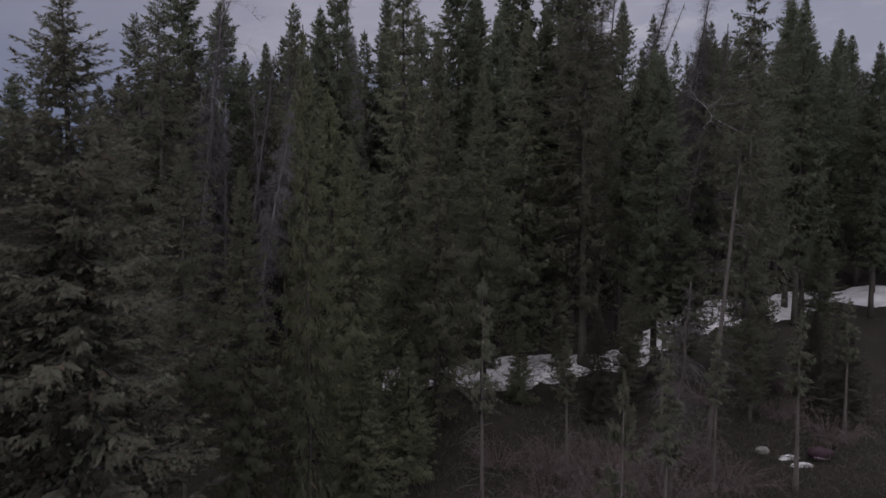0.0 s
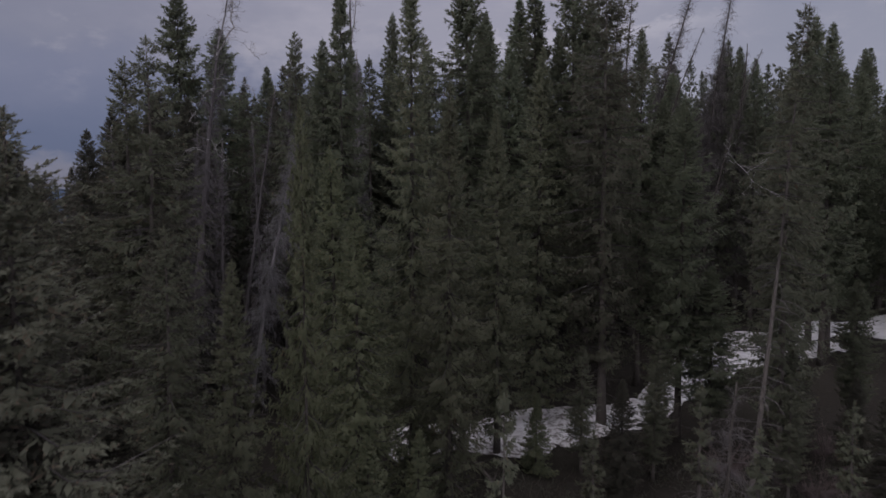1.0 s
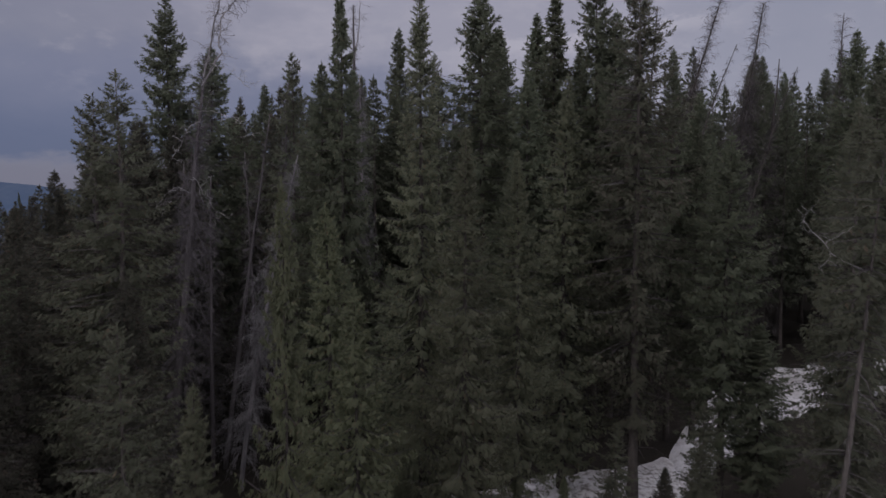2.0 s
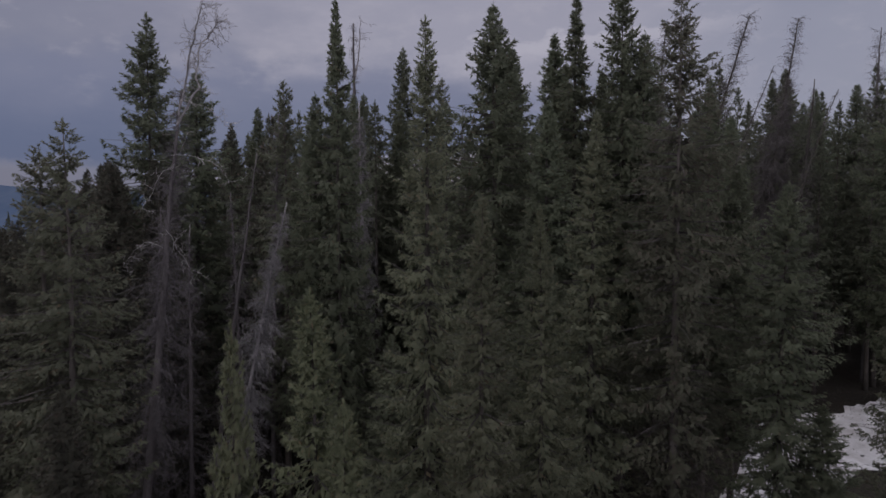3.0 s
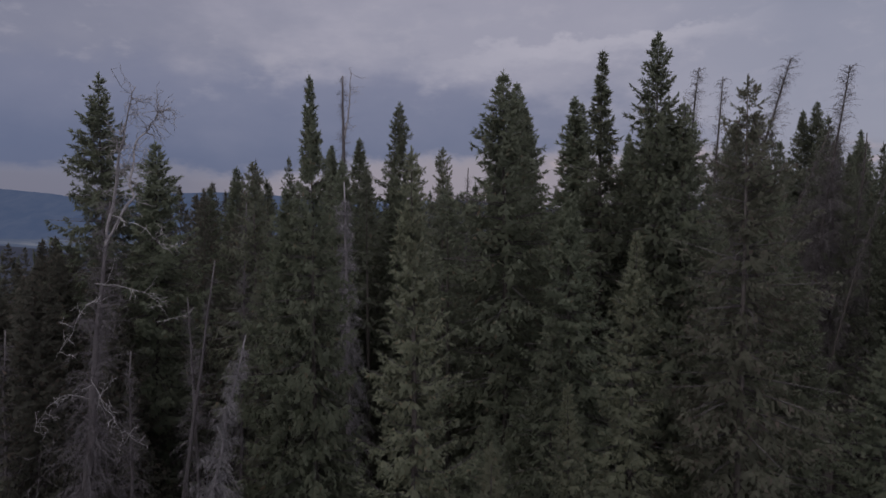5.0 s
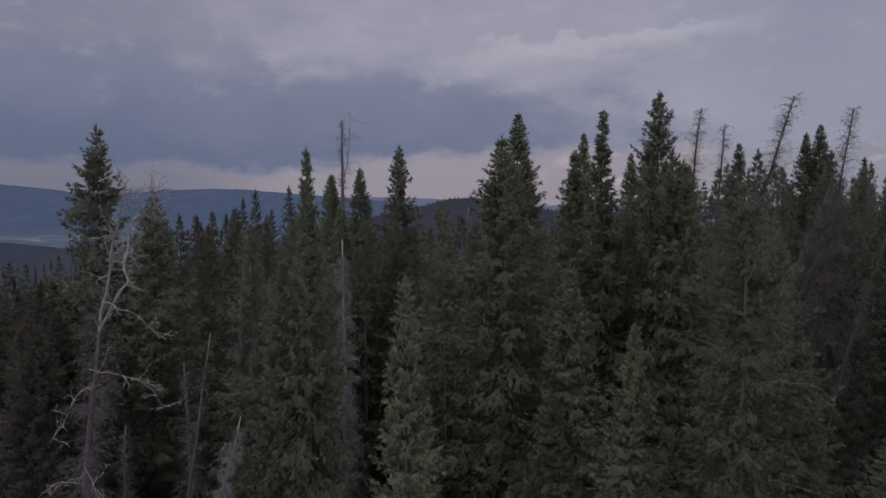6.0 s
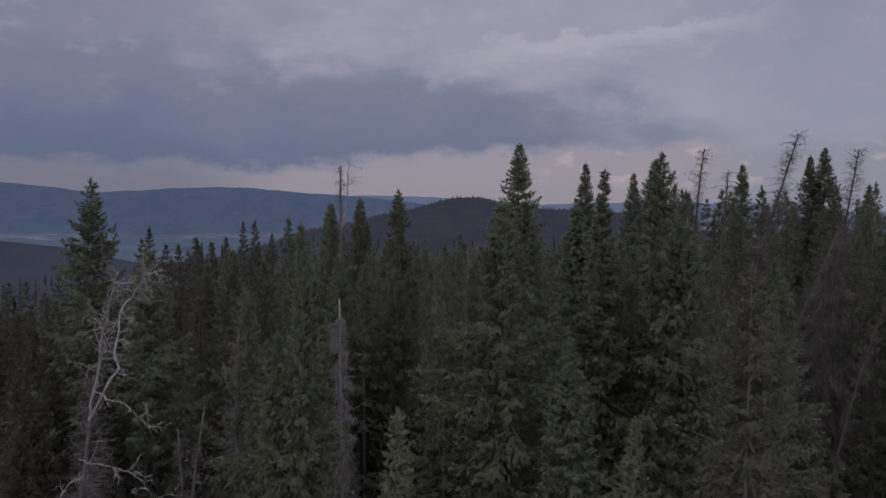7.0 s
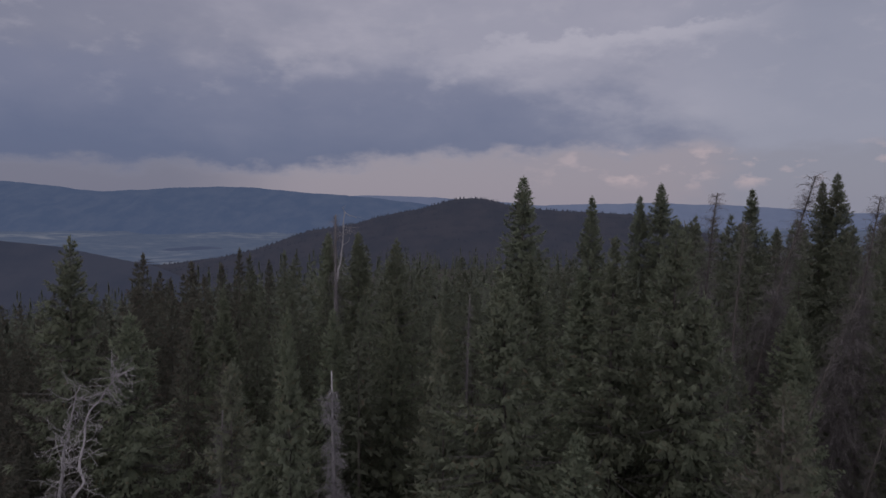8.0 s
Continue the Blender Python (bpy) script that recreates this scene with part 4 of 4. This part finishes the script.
# the rest of the wood, too far back to pick apart
back, dim_back = Soup(), Soup()
shapes = [spruce_soups(14.0, SHAPES["far"][0], 700 + i, "far", 0.075, 0.38, *SHAPES["far"][2:])[2] for i in range(5)]
shapes = [(np.concatenate(c.v), np.concatenate(c.f)) for c in shapes]
for x, y, top, wide in spots[single:]:
    v, f = shapes[int(plant_rng.integers(0, 5))]
    z = float(ground_z(x, y))
    k, a = (top - z) / 14.0, plant_rng.uniform(0, 6.28)
    w = k ** 0.5 * wide
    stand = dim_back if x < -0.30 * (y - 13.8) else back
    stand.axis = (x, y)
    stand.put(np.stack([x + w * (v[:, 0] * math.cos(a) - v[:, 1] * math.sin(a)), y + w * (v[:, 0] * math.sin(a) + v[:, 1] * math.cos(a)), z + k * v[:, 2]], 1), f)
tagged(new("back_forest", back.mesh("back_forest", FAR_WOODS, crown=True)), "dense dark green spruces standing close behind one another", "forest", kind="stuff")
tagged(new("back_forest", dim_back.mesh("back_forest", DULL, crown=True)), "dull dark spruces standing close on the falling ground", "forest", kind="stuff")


def low_tree(s, x, y, z, H, R):
    """A spruce far off: rings of drooping ragged boughs under a pointed tip."""
    n, count = 10, 4
    s.axis = (x, y)
    u = np.linspace(0.02, 1, n)
    for i in range(n):
        for a in rng.uniform(0, 6.28) + np.arange(count) * 6.28 / count + rng.normal(0, 0.3, count):
            L = R * u[i] ** 0.85 * rng.uniform(0.65, 1.2) + 0.12
            o = np.array([math.cos(a), math.sin(a), 0])
            c = np.array([x, y, z + H * (1 - 0.93 * u[i]) + rng.normal(0, 0.15)])
            s.put([c, c + o * L * 0.6 + np.array([-o[1], o[0], 0]) * L * 0.5 + [0, 0, -1.0 * L], c + o * L + [0, 0, -0.85 * L],
                   c + o * L * 0.6 - np.array([-o[1], o[0], 0]) * L * 0.5 + [0, 0, -1.0 * L]], [(0, 1, 2), (0, 2, 3)])
    s.sprigs(np.array([[x, y, z + H * 0.88]]), np.array([[0, 0, 1.0]]), np.array([H * 0.12]), np.array([0.13]), True)


rng = np.random.default_rng(99)
wood = Soup()
for count in range(2000):
    y = 72 + 560 * rng.random() ** 2.4
    half = 12 + 0.72 * y
    x = rng.uniform(-half, half)
    g = float(land(x, y))
    top = min(g + rng.uniform(9.5, 14.5), tallest(x, y) - 3 * rng.random() ** 1.5)
    low_tree(wood, x, y, min(g, top - 8), max(8.0, top - g), rng.uniform(1.2, 1.9))
tagged(new("distant_forest", wood.mesh("distant_forest", DISTANT, crown=True)), "dark green spruce forest falling away to the valley", "forest", kind="stuff")

# ---- snow ----
def snow_patch(name, x0, x1, low, high, seed, thick=0.16, label="old dirty snow lying under the spruces, strewn with needles"):
    """Old snow between two edges: a soft lens with a ragged rim."""
    nx, ny = max(40, int((x1 - x0) * 6)), 40
    xs = np.linspace(x0, x1, nx)
    v = np.linspace(0, 1, ny)
    gx = np.repeat(xs[:, None], ny, 1)
    a = np.interp(xs, *low) + 0.35 * rough(xs, xs * 0.3, 3.5, seed)
    b = np.interp(xs, *high) + 0.35 * rough(xs, xs * 0.2, 3.0, seed + 1)
    gy = a[:, None] + (b - a)[:, None] * v[None]
    ends = np.clip(np.minimum(xs - x0, x1 - xs) / 0.45, 0, 1)[:, None]
    dome = np.minimum(1, 5 * v * (1 - v))[None] * ends
    gz = ground_z(gx, gy) + thick * dome - 0.05 + 0.09 * rough(gx, gy, 2.4, seed + 2) * dome + 0.02 * rough(gx, gy, 0.5, seed + 3)
    s = Soup()
    i = (np.arange(nx - 1)[:, None] * ny + np.arange(ny - 1)[None]).ravel()
    s.put(np.stack([gx, gy, gz], -1), np.concatenate([np.stack([i, i + ny, i + ny + 1], 1), np.stack([i, i + ny + 1, i + 1], 1)]))
    return tagged(new(name, s.mesh(name, SNOW, True)), label, "snow", "snow patches")


LOW_EDGE = ([-2, 3.4, 7.5, 12, 14, 16.4, 19.7, 22, 30], [24.6, 25.0, 28.0, 33.2, 34.9, 36.2, 38.0, 38.8, 42])
HIGH_EDGE = ([-2, 0, 4.4, 8.3, 14, 18, 23, 30], [27.6, 28.6, 30.2, 32.4, 41.5, 45.0, 47.0, 48.5])
for x0, x1, seed in ((-1.6, 4.15, 31), (3.7, 8.5, 37), (8.1, 30, 43)):
    snow_patch("snow_patch", x0, x1, LOW_EDGE, HIGH_EDGE, seed)


# ---- undergrowth and fallen wood ----
rng = np.random.default_rng(55)
brush = Soup()
while brush.count < 4 * 46000:
    x, y = (rng.uniform(-14, 30), 10 + 42 * rng.random()) if rng.random() < 0.5 else (rng.uniform(0, 15), rng.uniform(13, 25))
    if in_snow(x, y) and rng.random() < 0.97:
        continue
    g = float(ground_z(x, y))
    k = int(rng.integers(14, 30))
    r = rng.uniform(0.15, 0.55)
    base = np.stack([x + rng.normal(0, r, k), y + rng.normal(0, r, k), np.full(k, g)], 1)
    way = np.stack([rng.normal(0, 0.8, k), rng.normal(0, 0.8, k), rng.uniform(0.2, 1.1, k)], 1)
    brush.sprigs(base, way, rng.uniform(0.07, 0.34, k), rng.uniform(0.005, 0.014, k), False)
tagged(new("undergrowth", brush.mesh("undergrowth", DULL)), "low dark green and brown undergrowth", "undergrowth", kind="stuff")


def bare_shrub(x, y, height, spread, seed):
    """A leafless shrub: many thin stems from one root, forking into fine twigs."""
    global rng
    rng = np.random.default_rng(seed)
    stems = Soup()
    for _ in range(46):
        a = rng.uniform(0, 6.28)
        way = unit(np.array([spread * math.cos(a), spread * math.sin(a), rng.uniform(0.5, 1.3)]))
        dead_branch(stems, np.array([0.1 * math.cos(a), 0.1 * math.sin(a), -0.05]), way, height * rng.uniform(0.5, 1.1), 0.012, 0.15, 26)
    ob = new("bare_shrub", stems.mesh("bare_shrub", SHRUB))
    ob.matrix_basis = pose(x, y, float(ground_z(x, y)))
    return tagged(ob, "leafless reddish brown shrub on the forest floor", "shrub", "bare shrubs", kind="thing")


for x, y, height, spread, seed in ((3.9, 17.6, 1.7, 0.7, 61), (4.8, 18.6, 1.5, 0.8, 62), (3.2, 18.9, 1.2, 0.8, 63), (10.6, 22.4, 1.3, 0.8, 64), (6.6, 19.8, 1.2, 0.8, 65), (8.8, 24.2, 1.3, 0.8, 66), (12.6, 25.6, 1.4, 0.8, 67),
                                    (4.3, 16.3, 1.8, 0.8, 68), (5.5, 17.1, 1.6, 0.9, 69), (2.7, 17.5, 1.3, 0.9, 70), (7.3, 18.1, 1.3, 0.9, 71), (3.3, 16.4, 1.5, 0.9, 72), (6.4, 16.2, 1.3, 0.9, 73),
                                    (11.0, 20.2, 1.2, 0.9, 74), (12.8, 22.6, 1.3, 0.9, 75), (1.9, 19.4, 1.1, 0.9, 76)):
    bare_shrub(x, y, height, spread, seed)


def fallen_log(x, y, turn, length, radius):
    """A fallen trunk with broken stubs."""
    log = Soup()
    n = 9
    t = np.linspace(-0.5, 0.5, n)
    c, q = math.cos(radians(turn)), math.sin(radians(turn))
    px, py = x + c * length * t, y + q * length * t
    z = ground_z(px, py) + radius * 0.7
    log.tube(np.stack([px, py, z], 1), radius * (1.15 - 0.5 * (t + 0.5)), 8)
    for _ in range(int(length * 1.5)):
        i = int(rng.integers(1, n - 1))
        w = unit(np.array([rng.normal(), rng.normal(), abs(rng.normal()) + 0.4]))
        a = np.array([px[i], py[i], z[i]])
        log.tube([a, a + w * rng.uniform(0.2, 0.7)], [0.03, 0.012], 4)
    return tagged(new("fallen_log", log.mesh("fallen_log", BARK, True)), "grey fallen trunk with broken stubs on the forest floor", "log", "fallen logs")


for x, y, turn, length, radius in ((1.2, 24.2, -72, 3.6, 0.09), (-4.5, 19.0, 60, 4.5, 0.10)):
    fallen_log(x, y, turn, length, radius)


# small spruces on the wooded hill, too far to tell apart
rng = np.random.default_rng(12)
hx, hy, hz = hill_pts
specks = Soup()
for _ in range(3800):
    r, c = int(rng.integers(2, 14)), int(rng.integers(20, hx.shape[1] - 20))
    x, y, z = hx[r, c] + rng.uniform(-4, 4), hy[r, c], hz[r, c]
    specks.axis = (x, y)
    h, w = rng.uniform(2.5, 5.5), rng.uniform(1.6, 2.6)
    specks.put([(x, y, z + h), (x - w, y - w, z - 2), (x + w, y - w, z - 2), (x, y + w, z - 2)], [(0, 1, 2), (0, 2, 3), (0, 3, 1)])
# the conifers carry the same painted haze as the hill
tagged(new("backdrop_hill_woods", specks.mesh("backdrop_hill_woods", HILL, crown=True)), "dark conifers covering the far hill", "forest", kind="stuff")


# ---- small things on the clearing ----
def snow_lump(x, y, turn, length, width):
    """A small remnant of snow: a low rounded slab."""
    lump = Soup()
    n, m = 14, 5
    v = [(0, 0, 0.09)]
    for i in range(1, m + 1):
        for j in range(n):
            a = 2 * math.pi * j / n
            r = i / m * (1 + 0.12 * math.sin(3 * a + x) + 0.08 * math.sin(5 * a + y))
            v.append((length / 2 * r * math.cos(a), width / 2 * r * math.sin(a), 0.09 * (1 - (i / m) ** 3) - 0.03 * (i == m)))
    f = [(0, 1 + j, 1 + (j + 1) % n) for j in range(n)]
    for i in range(m - 1):
        for j in range(n):
            a, b = 1 + i * n + j, 1 + i * n + (j + 1) % n
            f += [(a, a + n, b + n), (a, b + n, b)]
    lump.put(v, f)
    ob = new("snow_remnant", lump.mesh("snow_remnant", SNOW, True))
    ob.matrix_basis = pose(x, y, float(ground_z(x, y)), 0, 0, turn)
    return tagged(ob, "small white remnant of snow on dark ground", "snow", "snow remnants")


for x, y, turn, length, width in ((9.5, 19.45, -8, 0.58, 0.22), (9.6, 19.0, -12, 0.62, 0.24), (15.0, 43.0, 20, 1.2, 0.7)):
    snow_lump(x, y, turn, length, width)


def ground_bag(x, y, turn):
    """A stuffed bag lying on its side: a soft rounded body, two curved pale bands along it."""
    root = new("bag")
    root.matrix_basis = pose(x, y, float(ground_z(x, y)), 0, 0, turn)

    def shell(u, v, grow=0.0):
        """A point of the body: u runs along it, v round it."""
        end = (1 - abs(u) ** 3.2) ** 0.5
        c, k = math.cos(v), math.sin(v)
        r = end * (0.17 + 0.015 * math.sin(5 * u + 2 * v)) + grow
        return (0.32 * u, r * 1.1 * math.copysign(abs(c) ** 0.8, c), 0.15 + r * 0.9 * math.copysign(abs(k) ** 0.8, k))

    def strip(soup, u0, u1, v0, v1, nu, nv, grow):
        pts = [shell(u0 + (u1 - u0) * i / nu, v0 + (v1 - v0) * j / nv, grow) for i in range(nu + 1) for j in range(nv + 1)]
        f = []
        for i in range(nu):
            for j in range(nv):
                q = i * (nv + 1) + j
                f += [(q, q + nv + 1, q + nv + 2), (q, q + nv + 2, q + 1)]
        soup.put(pts, f)

    body = Soup()
    strip(body, -0.999, 0.999, 0, 2 * math.pi, 18, 20, 0.0)
    part("body", body, MAROON, root, smooth=True)
    for v in (3.35, 3.80):
        band = Soup()
        strip(band, -0.62, 0.55, v, v + 0.2, 16, 3, 0.008)
        part("band", band, BAND, root, "pale pink webbing band", smooth=True)
    return tagged(root, "dark maroon bag with pale bands lying on the ground", "bag")


MAROON, mn, mb = material("maroon_cloth", 0.7, 0.3)
mn.link(mn.ramp(mn.noise(None, 9.0), [(0.3, (0.020, 0.009, 0.014, 1)), (0.7, (0.040, 0.016, 0.025, 1))], "LINEAR"), mb.inputs["Base Color"])
BAND, bn, bb = material("pale_webbing", 0.6, 0.3)
bn.link(bn.ramp(bn.noise(None, 30.0), [(0.3, (0.26, 0.19, 0.25, 1)), (0.7, (0.42, 0.34, 0.41, 1))], "LINEAR"), bb.inputs["Base Color"])
ground_bag(10.15, 19.2, -14)


def boulder(x, y, size, seed):
    """A weathered stone, half sunk in the floor."""
    bm = bmesh.new()
    bmesh.ops.create_icosphere(bm, subdivisions=3, radius=size)
    for v in bm.verts:
        k = 1 + 0.28 * noise.noise(v.co / size * 1.3 + Vector((seed, 0, 0))) + 0.08 * noise.noise(v.co / size * 4 + Vector((0, seed, 0)))
        v.co = Vector((v.co.x * k * 1.25, v.co.y * k, v.co.z * k * 0.62))
    me = bpy.data.meshes.new("boulder")
    bm.to_mesh(me)
    bm.free()
    me.materials.append(STONE)
    ob = new("boulder", me)
    ob.matrix_basis = pose(x, y, float(ground_z(x, y)) + size * 0.15, 0, 0, seed * 40)
    return tagged(ob, "grey weathered stone on the forest floor", "stone")


STONE = bark("stone", (0.10, 0.095, 0.09, 1), (0.26, 0.245, 0.235, 1), 0.6)
boulder(9.05, 20.0, 0.16, 1)
